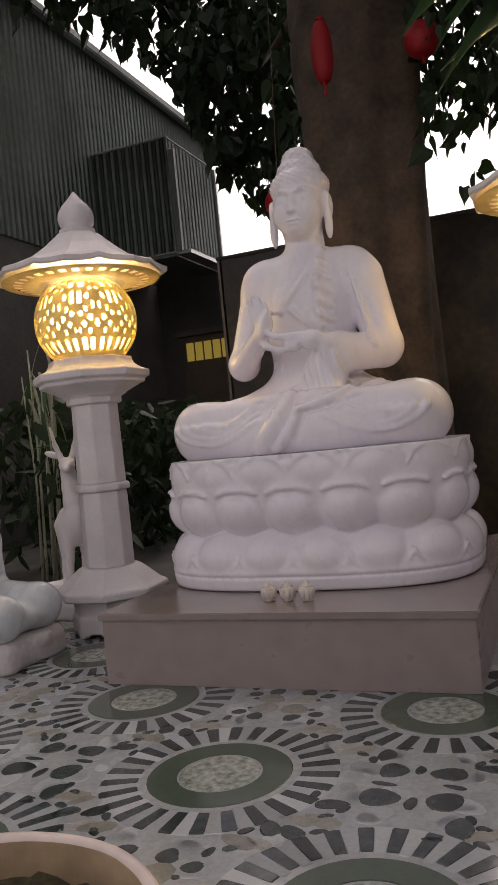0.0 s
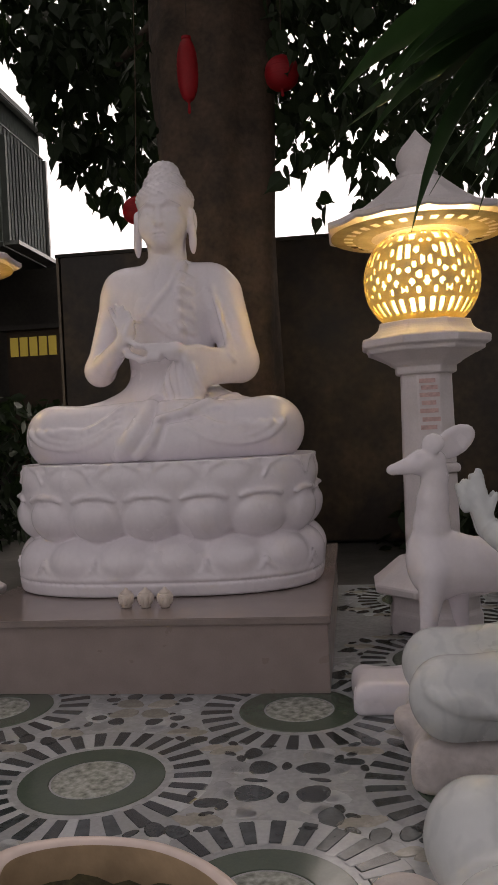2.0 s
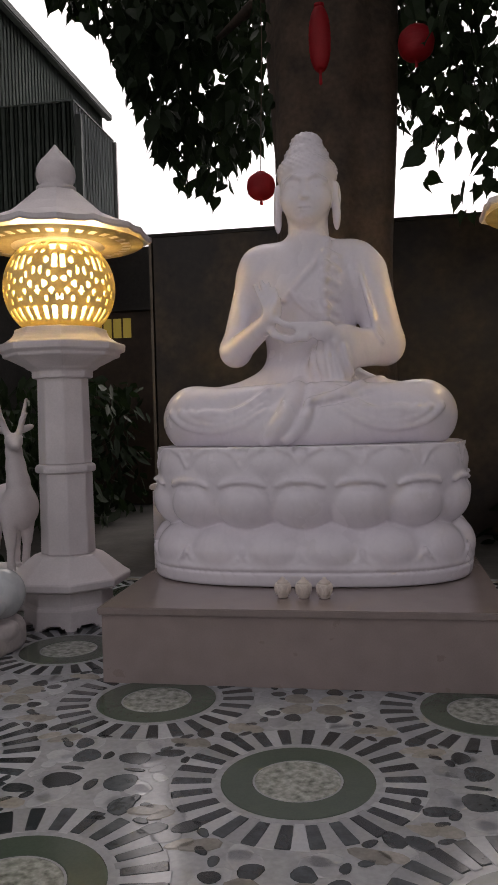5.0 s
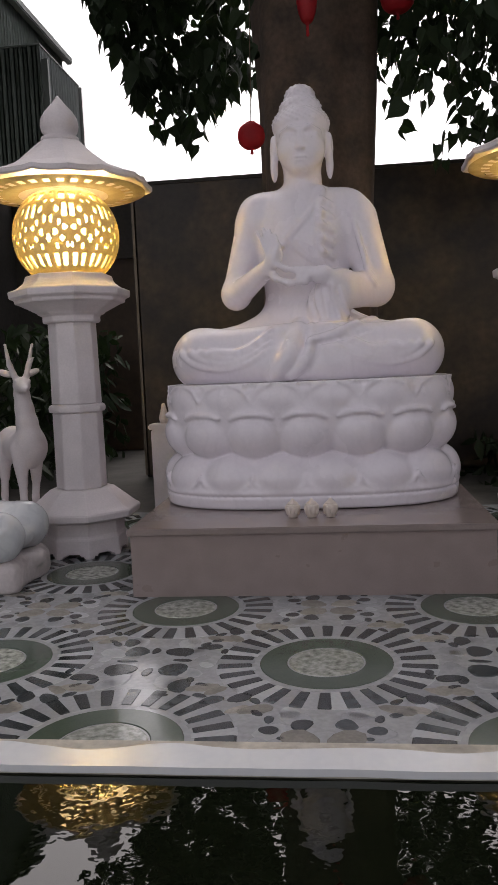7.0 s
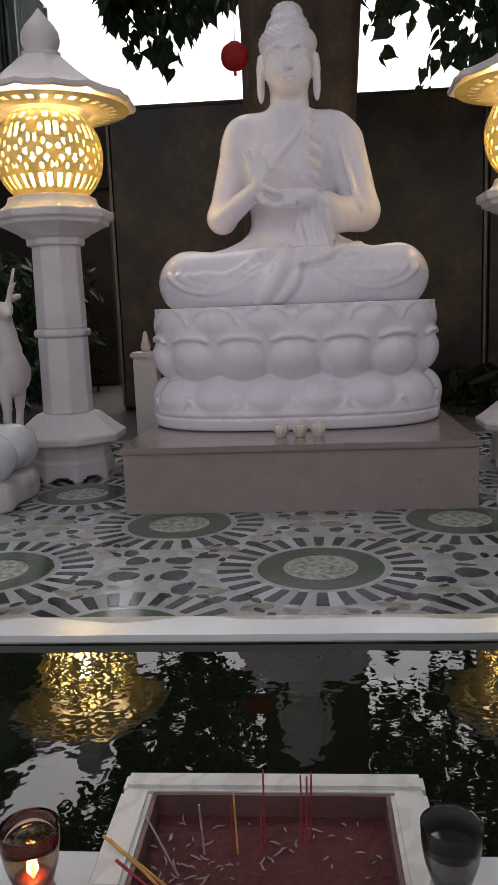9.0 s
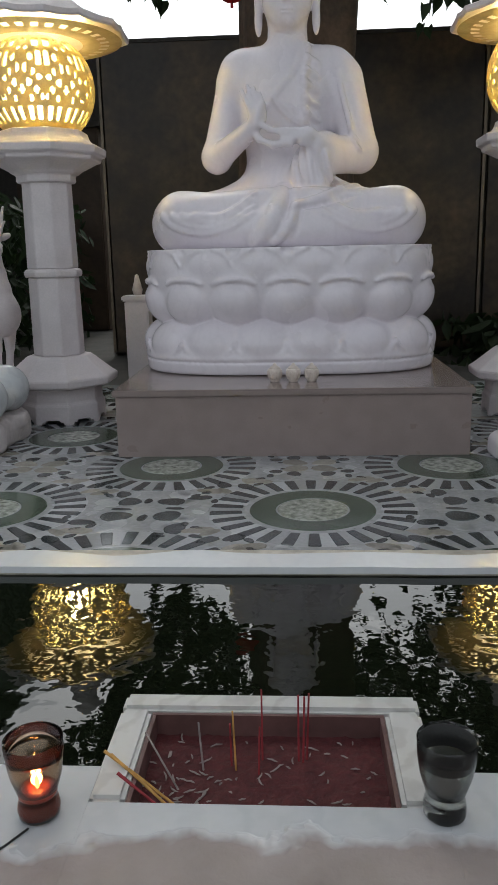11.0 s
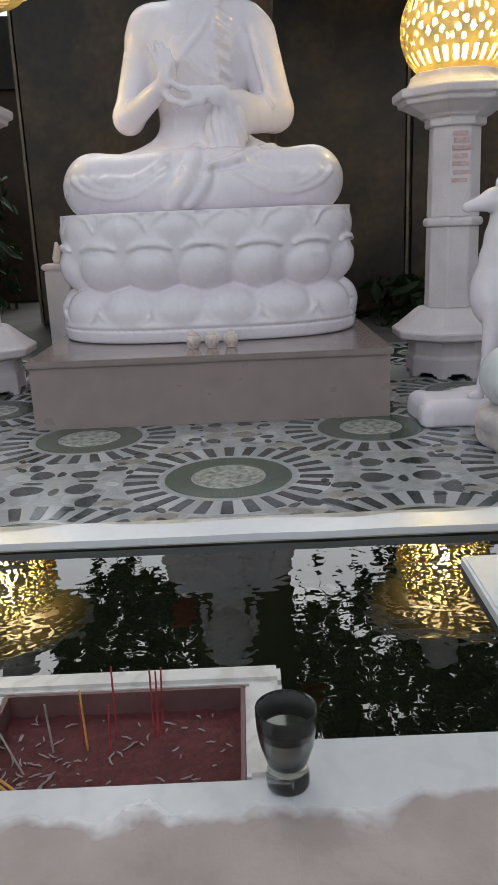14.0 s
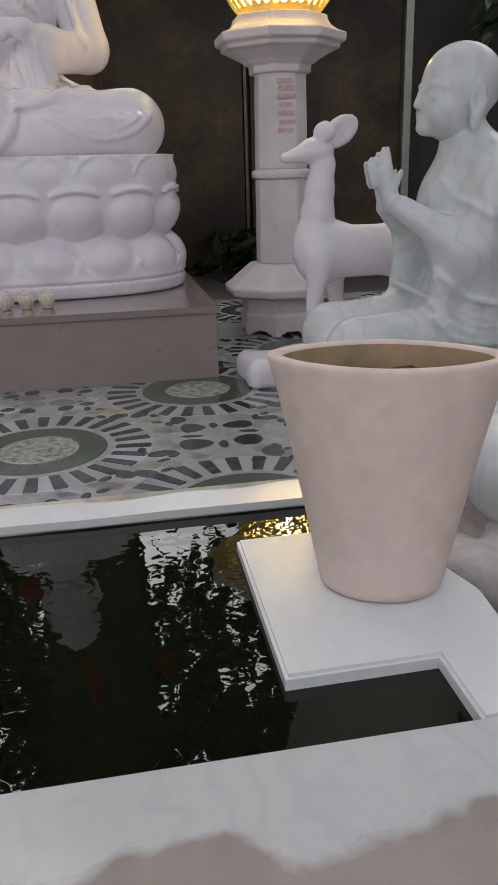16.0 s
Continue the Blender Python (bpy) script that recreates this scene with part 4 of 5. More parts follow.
# ---------------------------------------------------------------- tree
def tree():
    top = new("bodhi_tree")
    rows = []
    for z, r in ((0.0, 0.36), (0.25, 0.30), (0.7, 0.27), (1.3, 0.262), (1.9, 0.268), (2.4, 0.285), (2.9, 0.27), (3.6, 0.22), (4.4, 0.17)):
        row = []
        for i in range(40):
            a = 2 * math.pi * i / 40
            rr = r * (1 + 0.09 * math.sin(3 * a + 1.3 * z) + 0.06 * math.sin(7 * a - 0.8 * z) + 0.05 * noise.noise(Vector((4 * math.cos(a), 4 * math.sin(a), z * 2))))
            row.append((CX - 0.01 + 0.02 * z + rr * math.cos(a), 2.2 + rr * math.sin(a), z))
        rows.append(row)
    part("trunk", rings(bmesh.new(), rows), BARK, top, "", True)
    rnd = random.Random(5)
    for k in range(11):
        a = 2 * math.pi * k / 11 + rnd.uniform(-0.2, 0.2)
        z = rnd.uniform(2.5, 3.6)
        reach = rnd.uniform(1.0, 1.7)
        pts = [(0 + 0.1 * math.cos(a), 2.2 + 0.1 * math.sin(a), z)]
        for u in (0.33, 0.66, 1.0):
            pts.append((reach * u * math.cos(a), 2.2 + reach * u * math.sin(a), z + 0.75 * u - 0.5 * u * u + rnd.uniform(-0.08, 0.08)))
        part("limb", tube(bmesh.new(), pts, [0.085, 0.055, 0.035, 0.015], 8), BARK, top, "", True)
    # leaves: hanging, heart-shaped with a drip tip
    rnd = random.Random(11)
    verts, faces = [], []
    outline = ((0, 0.0), (0.30, 0.10), (0.44, -0.12), (0.40, -0.42), (0.20, -0.72), (0.06, -0.92), (0.0, -1.18), (-0.06, -0.92), (-0.20, -0.72), (-0.40, -0.42), (-0.44, -0.12), (-0.30, 0.10))
    lower = ((-2.4, 3.3), (-1.6, 2.95), (-1.38, 2.80), (-1.16, 2.64), (-0.98, 2.36), (-0.82, 1.98), (-0.62, 1.70), (-0.45, 1.80), (-0.32, 2.0), (0.2, 2.0), (0.32, 1.92), (0.46, 1.58), (0.60, 1.58), (0.72, 1.70), (0.95, 1.64), (1.25, 1.60), (1.6, 1.60), (2.4, 1.8))
    lx, lz = [p[0] for p in lower], [p[1] for p in lower]
    made = 0
    while made < 18500:
        # the last leaves are an unseen canopy, added overhead to block sky light
        over = made > 13000
        x, y = (rnd.uniform(-2.2, 2.2), 1.5 + 1.5 * rnd.random()) if not over else (rnd.uniform(-2.6, 3.2), rnd.uniform(-1.6, 3.4))
        if not over and x < -0.35:
            y = 2.9 + 1.2 * rnd.random()
            x *= 1.3
        f = (y + 1.5) / 3.7
        z = 0.7 + (float(np.interp(0.3 + (x - 0.3) / f, lx, lz)) - 0.7) * f
        u = rnd.random() ** 0.92
        z += 2.0 * u
        if over:
            z = rnd.uniform(3.3, 4.6) + 0.25 * abs(y)
            if x < -0.6 and y > 0.5:
                continue
        elif (math.hypot(x, y - 2.2) < 0.34 or (-0.28 < x < 0.30 and y < 2.1)) and z < 3.2:
            continue
        elif noise.noise(Vector((x * 2.8, y * 1.6, z * 2.8))) + 0.6 * noise.noise(Vector((x * 7, y * 4, z * 7))) < (0.15 if x < -0.35 else 0.06) - 0.42 * min(1.0, u * 1.7):
            continue
        s = rnd.uniform(0.046, 0.098) * (2.0 if over else 1.35 if x < -0.35 else 1.0)
        m = Matrix.Translation((x, y, z)) @ Euler((rnd.gauss(0.25, 0.45), rnd.gauss(0, 0.5), rnd.uniform(0, 6.28))).to_matrix().to_4x4()
        at = len(verts)
        for px, pz in outline:
            verts.append(m @ Vector((px * s, 0.16 * s * abs(px) * 2 - 0.10 * s * pz * pz, pz * s)))
        verts.append(m @ Vector((0, -0.03 * s, -0.4 * s)))
        for i in range(12):
            faces.append((at + i, at + (i + 1) % 12, at + 12))
        made += 1
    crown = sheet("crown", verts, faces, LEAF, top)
    tagged(crown, "dense crown of dark heart-shaped leaves, with unseen leaves added overhead", kind="stuff")
    return top


tagged(tree(), "large bodhi tree with a thick brown trunk behind the shrine", "tree")


# ---------------------------------------------------------------- shed behind on one side
def corrugated(name, x, y0, y1, z0, top_of, parent, mat, pitch=0.075, deep=0.012):
    n = int((y1 - y0) / pitch * 6)
    bm = bmesh.new()
    rows = []
    for i in range(n + 1):
        y = y0 + (y1 - y0) * i / n
        o = deep * (0.5 + 0.5 * math.sin(2 * math.pi * i / 6)) ** 1.5
        rows.append([bm.verts.new((x + o, y, z0)), bm.verts.new((x + o, y, top_of(y)))])
    for a, b in zip(rows, rows[1:]):
        bm.faces.new((a[0], b[0], b[1], a[1]))
    bmesh.ops.solidify(bm, geom=list(bm.faces), thickness=-0.004)
    return linked(name, bm, mat, parent)


shed = new("shed")
tagged(shed, "grey-green corrugated metal shed with a sloping roof edge", "shed")
SX, TX = -2.46, -3.3
corrugated("sheet_wall", TX, -0.5, 8.3, 2.50, lambda y: 4.62, shed, METAL)
eaves = [[(x, y, z + 0.12 * (TX - x)) for y, z in ((-0.7, 4.62), (8.34, 4.62), (8.34, 4.66), (-0.7, 4.66))] for x in (TX - 6, TX + 0.05)]
bm = rings(bmesh.new(), eaves)
bmesh.ops.recalc_face_normals(bm, faces=bm.faces)
linked("roof_sheet", bm, METAL_DARK, shed)
boxed("gutter", (TX + 0.055, TX + 0.13, -0.7, 8.34, 4.57, 4.655), METAL_DARK, shed, 0.012)
boxed("end_wall", (TX - 5.5, TX - 0.01, 8.2, 8.3, 0, 4.6), METAL, shed)
corrugated("bay_side", SX, 5.2, 6.25, 2.48, lambda y: 3.54, shed, METAL_PALE)
bm = bmesh.new()
rows = []
for i in range(62):
    x = SX - 0.004 - 0.836 * i / 61
    o = 0.012 * (0.5 + 0.5 * math.sin(2 * math.pi * i / 6)) ** 1.5
    rows.append([bm.verts.new((x, 5.2 - o, 2.48)), bm.verts.new((x, 5.2 - o, 3.54))])
for a, b in zip(rows, rows[1:]):
    bm.faces.new((a[0], b[0], b[1], a[1]))
bmesh.ops.solidify(bm, geom=list(bm.faces), thickness=0.004)
linked("bay_front", bm, METAL, shed)
boxed("bay_roof", (TX + 0.02, SX + 0.012, 5.19, 6.25, 3.543, 3.555), METAL, shed)
boxed("bay_floor", (TX + 0.02, SX - 0.005, 5.21, 6.24, 2.44, 2.475), METAL_DARK, shed)
boxed("corner_flashing", (SX - 0.02, SX + 0.03, 6.255, 6.29, 2.48, 3.54), STEEL, shed)
window = new("window")
window.parent = shed
boxed("shutter_frame", (SX + 0.02, SX + 0.075, 5.18, 5.22, 2.46, 3.42), METAL_DARK, window)
boxed("sill", (SX + 0.02, SX + 0.16, 5.18, 6.2, 2.44, 2.475), STEEL, window)
boxed("lower_wall", (TX - 0.2, TX - 0.008, -0.5, 8.1, 0, 2.56), DARKWALL, shed)

kiosk = new("lit_cupboard")
tagged(kiosk, "small brown cupboard with a dim yellow slatted light", "cupboard")
boxed("body", (-2.32, -1.62, 4.85, 5.3, 0.0, 1.62), BROWN, kiosk, 0.01)
boxed("top", (-2.36, -1.58, 4.80, 5.35, 1.62, 1.66), DARKWALL, kiosk)
for i in range(5):
    boxed("pane", (-2.28 + 0.085 * i, -2.215 + 0.085 * i, 4.835, 4.852, 1.40, 1.56), YELLOWPANE, kiosk)


# ---------------------------------------------------------------- kneeling figures and deer
def kneeling_monk():
    """Kneels towards -x with joined palms; stands on z = 0.1 about (1.0, 0.1)."""
    c = Clay((0.60, -0.16, 0.08), (1.30, 0.36, 0.70), 0.0058)
    for y in (-0.005, 0.205):
        c.limb((0.725, y, 0.175), (1.04, y * 0.9 + 0.01, 0.195), 0.070, 0.085, 0.03)
        c.limb((0.74, y, 0.135), (1.20, y * 0.8 + 0.02, 0.135), 0.05, 0.05, 0.03)
        c.ball((0.722, y, 0.168), (0.068, 0.075, 0.072), k=0.03)
    c.ball((0.90, 0.10, 0.15), (0.24, 0.14, 0.075), k=0.04)
    c.ball((1.07, 0.10, 0.22), (0.145, 0.165, 0.12), k=0.05)
    c.limb((1.06, 0.10, 0.30), (1.04, 0.10, 0.50), 0.125, 0.120, 0.05)
    c.ball((1.025, 0.10, 0.46), (0.125, 0.135, 0.12), k=0.04)
    c.limb((1.04, 0.005, 0.545), (1.04, 0.195, 0.545), 0.058, 0.058, 0.05)
    c.limb((1.02, 0.10, 0.55), (0.99, 0.10, 0.64), 0.060, 0.052, 0.04)
    for s in (-1, 1):
        c.limb((1.03, 0.10 + s * 0.125, 0.525), (0.965, 0.10 + s * 0.145, 0.385), 0.056, 0.048, 0.03)
        c.limb((0.965, 0.10 + s * 0.145, 0.38), (0.835, 0.10 + s * 0.045, 0.475), 0.045, 0.026, 0.02)
        # sleeve falling from the forearm
        c.limb((0.93, 0.10 + s * 0.12, 0.40), (0.905, 0.10 + s * 0.125, 0.24), 0.044, 0.030, 0.03)
        c.limb((0.965, 0.10 + s * 0.14, 0.38), (1.02, 0.10 + s * 0.14, 0.21), 0.050, 0.040, 0.03)
        c.limb((0.825, 0.10 + s * 0.018, 0.480), (0.802, 0.10 + s * 0.013, 0.545), 0.022, 0.017, 0.012)
        for i in range(4):
            c.limb((0.822 - 0.013 * i, 0.10 + s * 0.011, 0.535 - 0.004 * i), (0.812 - 0.014 * i, 0.10 + s * 0.009, 0.598 - 0.010 * i), 0.0092, 0.007, 0.004)
        c.limb((0.825, 0.10 + s * 0.02, 0.51), (0.842, 0.10 + s * 0.018, 0.55), 0.009, 0.007, 0.006)
    # robe folds round the body and down the sleeve
    for i in range(6):
        hang = [(0.848 + 0.006 * i, 0.425 - 0.036 * i), (0.884 + 0.006 * i, 0.345 - 0.028 * i), (0.950 + 0.004 * i, 0.288 - 0.020 * i), (1.05, 0.272 - 0.016 * i), (1.15, 0.30 - 0.018 * i)]
        c.draw(hang, 0.0075, 0.005, 0.007, sink=-0.001)
        c.draw([(x - 0.002, z - 0.017) for x, z in hang], 0.0045, 0.003, 0.005, True)
    c.draw([(0.905, 0.560), (0.945, 0.490), (0.985, 0.455)], 0.005, 0.004, 0.010)
    for i in range(3):
        c.draw([(0.68 + 0.03 * i, 0.20), (0.76 + 0.03 * i, 0.165), (0.88 + 0.03 * i, 0.155)], 0.006, 0.004, 0.012)
    where, p = c.window((0.6, -0.16, 0.08), (1.3, 0.36, 0.13))
    c.f[where] = np.maximum(c.f[where], 0.0985 - p[..., 2])
    h = Clay((0.84, -0.02, 0.56), (1.10, 0.22, 0.83), 0.0036)
    h.limb((1.02, 0.10, 0.585), (0.985, 0.10, 0.66), 0.036, 0.052, 0.02)
    h.ball((0.985, 0.10, 0.732), (0.090, 0.074, 0.082), k=0.02)
    h.ball((0.948, 0.10, 0.678), (0.060, 0.058, 0.062), k=0.03)
    h.ball((0.900, 0.10, 0.640), (0.018, 0.022, 0.016), k=0.02)
    h.limb((0.889, 0.10, 0.712), (0.880, 0.10, 0.687), 0.005, 0.0075, 0.012)
    for s in (-1, 1):
        h.line([(0.897, 0.10 + s * 0.012, 0.716), (0.901, 0.10 + s * 0.032, 0.726), (0.922, 0.10 + s * 0.055, 0.718)], 0.0012, 0.001, 0.012)
        h.ball((0.894, 0.10 + s * 0.030, 0.706), (0.003, 0.015, 0.004), k=0.010, cut=True)
        h.ball((0.906, 0.10 + s * 0.030, 0.701), (0.0125, 0.016, 0.008), k=0.010)
        h.ball((0.925, 0.10 + s * 0.040, 0.668), (0.026, 0.020, 0.028), k=0.02)
        h.ball((0.990, 0.10 + s * 0.072, 0.690), (0.022, 0.010, 0.036), (0, -8, 0), 0.008)
        h.ball((0.984, 0.10 + s * 0.072, 0.650), (0.012, 0.009, 0.024), k=0.008)
        h.ball((0.988, 0.10 + s * 0.081, 0.694), (0.012, 0.006, 0.022), k=0.006, cut=True)
    h.ball((0.892, 0.10, 0.664), (0.008, 0.017, 0.0045), k=0.008)
    h.ball((0.894, 0.10, 0.656), (0.008, 0.014, 0.0045), k=0.008)
    return [c, h]


def deer(tines=False):
    """Stands facing -x with a raised head."""
    c = Clay((0.60, 0.28, 0.06), (1.12, 0.60, 0.82), 0.0052)
    c.ball((0.742, 0.43, 0.352), (0.060, 0.066, 0.094), (0, -12, 0), k=0.02)
    c.limb((0.765, 0.43, 0.346), (0.98, 0.44, 0.346), 0.070, 0.068, 0.03)
    c.ball((0.78, 0.43, 0.385), (0.055, 0.045, 0.045), k=0.03)
    c.ball((1.00, 0.44, 0.345), (0.080, 0.070, 0.080), k=0.03)
    c.line([(0.744, 0.43, 0.395), (0.745, 0.426, 0.45), (0.750, 0.42, 0.51), (0.757, 0.416, 0.57), (0.758, 0.414, 0.600)], 0.050, 0.025, 0.010)
    c.ball((0.738, 0.412, 0.607), (0.046, 0.034, 0.032), (0, -10, 0), k=0.012)
    c.limb((0.72, 0.408, 0.602), (0.658, 0.398, 0.589), 0.027, 0.014, 0.012)
    c.ball((0.652, 0.397, 0.588), (0.013, 0.013, 0.011), k=0.006)
    c.line([(0.65, 0.38, 0.586), (0.68, 0.382, 0.584), (0.70, 0.384, 0.588)], 0.003, 0.002, 0.004, True)
    for s in (-1, 1):
        c.ball((0.722, 0.412 + s * 0.026, 0.622), (0.012, 0.008, 0.008), k=0.005)
    if tines:
        for s in (-1, 1):
            c.ball((0.775, 0.415 + s * 0.055, 0.655), (0.020, 0.035, 0.014), (20 * s, 0, 0), 0.008)
            c.line([(0.745, 0.413 + s * 0.022, 0.635), (0.755, 0.413 + s * 0.04, 0.69), (0.745, 0.413 + s * 0.055, 0.77)], 0.014, 0.006, 0.008)
            c.line([(0.752, 0.413 + s * 0.036, 0.68), (0.725, 0.413 + s * 0.05, 0.715)], 0.009, 0.005, 0.008)
    else:
        c.ball((0.808, 0.435, 0.650), (0.060, 0.014, 0.036), (0, -30, 12), 0.006)
        c.ball((0.814, 0.421, 0.653), (0.048, 0.009, 0.026), (0, -30, 12), 0.006, True)
        c.ball((0.752, 0.385, 0.648), (0.030, 0.012, 0.026), (0, -20, -30), 0.006)
    for x, y, lean in ((0.742, 0.385, -0.045), (0.80, 0.47, 0.03), (0.98, 0.39, 0.02), (1.02, 0.48, -0.01)):
        c.limb((x, y, 0.335), (x + lean * 0.4, y, 0.21), 0.038, 0.020, 0.015)
        c.line([(x + lean * 0.4, y, 0.21), (x + lean * 0.7, y - 0.005, 0.13), (x + lean, y - 0.005, 0.075)], 0.017, 0.013, 0.008)
        c.ball((x + lean - 0.008, y - 0.005, 0.082), (0.022, 0.017, 0.014), k=0.008)
    c.limb((1.06, 0.44, 0.385), (1.085, 0.44, 0.33), 0.018, 0.010, 0.01)
    return [c]


def rock(name, x0, x1, y0, y1, z1, seed, mat, lumps=26):
    c = Clay((x0 - 0.06, y0 - 0.06, -0.03), (x1 + 0.06, y1 + 0.06, z1 + 0.03), 0.0065 if lumps > 30 else 0.009)
    rnd = random.Random(seed)
    mx, my = (x0 + x1) / 2, (y0 + y1) / 2
    r = min(0.05, z1 * 0.48)
    def slab(x, y, z):
        qx, qy, qz = np.abs(x - mx) - (x1 - x0) / 2 + r, np.abs(y - my) - (y1 - y0) / 2 + r, np.abs(z - z1 / 2 + 0.012) - z1 / 2 - 0.012 + r
        return np.sqrt(np.maximum(qx, 0) ** 2 + np.maximum(qy, 0) ** 2 + np.maximum(qz, 0) ** 2) - r + 0.010 * np.sin(23 * x + 3) * np.sin(27 * y + seed) + (0.007 * np.sin(71 * x + 40 * z) * np.sin(64 * z - 55 * y) if lumps > 30 else 0)
    c.field((x0 - 0.06, y0 - 0.06, -0.03), (x1 + 0.06, y1 + 0.06, z1 + 0.03), slab, 0.01)
    for _ in range(lumps):
        side = rnd.random()
        x, y = rnd.uniform(x0, x1), rnd.uniform(y0, y1)
        if side < 0.5:
            y = rnd.choice((y0, y1)) + rnd.uniform(-0.01, 0.02)
        else:
            x = rnd.choice((x0, x1)) + rnd.uniform(-0.01, 0.02)
        c.ball((x, y, rnd.uniform(0.0, z1 * 0.8)), (rnd.uniform(0.03, 0.07), rnd.uniform(0.03, 0.06), rnd.uniform(0.02, 0.05)), (0, 0, rnd.uniform(0, 90)), 0.012, rnd.random() < 0.45)
    where, p = c.window((x0 - 0.06, y0 - 0.06, -0.03), (x1 + 0.06, y1 + 0.06, z1 + 0.03))
    c.f[where] = np.maximum(np.maximum(c.f[where], p[..., 2] - z1), -p[..., 2] + 0.0005)
    return carved(name, [c], mat)


monk = carved("monk_statue", kneeling_monk(), GREYWHITE)
tagged(monk, "grey-white marble kneeling monk statue with joined palms", "statue", "kneeling disciples")
rock_a = rock("rock_base", 0.650, 1.28, -0.065, 0.29, 0.099, 3, ROCK, 12)
tagged(rock_a, "rough white rock base under the kneeling monk", "rock base")

mirror = Matrix.Diagonal((-1, 1, 1, 1))
left_monk = copy_thing(monk, pose(0, 0, 0))
left_monk.matrix_basis = Matrix.Translation((-0.30, 0.60, 0)) @ mirror
tagged(left_monk, "white marble kneeling monk statue beside the lantern")
left_rock = copy_thing(rock_a, pose(0, 0, 0))
left_rock.matrix_basis = Matrix.Translation((-0.31, 0.60, 0)) @ mirror
tagged(left_rock, "pale smooth rock base beside the lantern")

near_monk = copy_thing(monk, pose(-0.02, -0.74, 0.0))
tagged(near_monk, "pale lilac-white marble kneeling monk near the pond")
near_rock = rock("rock_base", 0.615, 1.24, -0.82, -0.465, 0.099, 6, ROCK, 60)
tagged(near_rock, "rough pinkish rock base at the pond's edge", "rock base")

doe = carved("deer_statue", deer(), WHITE)
tagged(doe, "cream-white marble doe statue with large ears", "statue")
doe_base = rock("rock_base", 0.535, 1.12, 0.34, 0.56, 0.076, 9, WHITE, 0)
tagged(doe_base, "smooth low white stone base under the doe", "rock base")
stag = carved("deer_statue", deer(True), PINKWHITE)
stag.matrix_basis = Matrix.Translation((-1.29, 1.45, 0.03)) @ Matrix.Rotation(radians(-50), 4, "Z") @ mirror @ Matrix.Translation((-0.85, -0.43, 0))
tagged(stag, "dull white stone stag statue with short antlers", "statue")
stag_base = rock("rock_base", -1.56, -1.06, 1.24, 1.72, 0.105, 4, PINKWHITE, 14)
tagged(stag_base, "low pale stone base under the stag", "rock base")


# ---------------------------------------------------------------- planter
def planter(x, y, z):
    top = new("planter")
    top.matrix_basis = pose(x, y, z, 0, 0, -20) @ Matrix.Diagonal((1, 1, 0.962, 1))
    def ovals(levels, n=72):
        rows = []
        for r, z in levels:
            f = z / 0.2175
            a, b, e = r, r * (0.86 - 0.29 * f), 2.0 - 0.27 * f
            row = []
            for i in range(n):
                q = 2 * math.pi * i / n
                row.append((a * math.copysign(abs(math.cos(q)) ** (2 / e), math.cos(q)), b * math.copysign(abs(math.sin(q)) ** (2 / e), math.sin(q)), z))
            rows.append(row)
        return rows
    outer = [(0.050, 0.0), (0.0545, 0.002), (0.0565, 0.010), (0.069, 0.075), (0.082, 0.140), (0.0930, 0.190), (0.0985, 0.208), (0.1000, 0.2135), (0.0992, 0.2168), (0.095, 0.2175), (0.089, 0.2168), (0.087, 0.2140)]
    part("body", rings(bmesh.new(), ovals(outer), cap_high=False), POT, top, "", True)
    part("inside", rings(bmesh.new(), ovals([(0.074, 0.150), (0.080, 0.178), (0.0872, 0.2142)]), False, False), POT_IN, top, "dirty brown inner wall", True)
    bm = bmesh.new()
    rnd = random.Random(2)
    rim = ovals([(0.0835, 0.190)], 40)[0]
    rows = []
    for j in range(1, 9):
        rows.append([bm.verts.new((x * j / 8, y * j / 8, z + rnd.uniform(-0.005, 0.005))) for x, y, z in rim])
    bm.faces.new(rows[0])
    for a, b in zip(rows, rows[1:]):
        for i in range(40):
            bm.faces.new((a[i], b[i], b[(i + 1) % 40], a[(i + 1) % 40]))
    part("soil", bm, SOIL, top, "dark mossy soil", True)
    return top


tagged(planter(0.394, -1.064, RIM_Z + 0.0015), "tapered pale pink cement planter holding bare soil", "planter")


# ---------------------------------------------------------------- incense box and its sticks
BX0, BX1, BY1 = -0.1885, 0.067, -1.161
censer = new("incense_box")
tagged(censer, "white marble incense box filled with dark red ash", "incense box")
def frame_bar(name, dims):
    boxed(name, dims, RIM_WORN, censer, 0.0035)
frame_bar("back_rim", (BX0, BX1, -1.185, BY1, 0.13, RIM_Z + 0.003))
frame_bar("side_rim", (BX0, -0.162, -1.302, -1.1855, 0.13, RIM_Z + 0.0028))
frame_bar("side_rim", (0.037, BX1, -1.302, -1.1855, 0.13, RIM_Z + 0.0028))
for dims in ((-0.1615, 0.0365, -1.189, -1.1855, 0.15, RIM_Z - 0.0015), (-0.1615, -0.158, -1.302, -1.1895, 0.15, RIM_Z - 0.0015), (0.033, 0.0365, -1.302, -1.1895, 0.15, RIM_Z - 0.0015)):
    boxed("tray_wall", dims, TRAY, censer)
bm = bmesh.new()
bmesh.ops.create_grid(bm, x_segments=60, y_segments=36, size=0.5)
for v in bm.verts:
    v.co = Vector((-0.0625 + v.co.x * 0.198, -1.2455 + v.co.y * 0.113, RIM_Z - 0.021 + 0.0016 * noise.noise(v.co * 14) + 0.0012 * noise.noise(v.co * 40)))
part("ash", bm, ASH, censer, "dark red joss ash", True)
rnd = random.Random(21)
bm = bmesh.new()
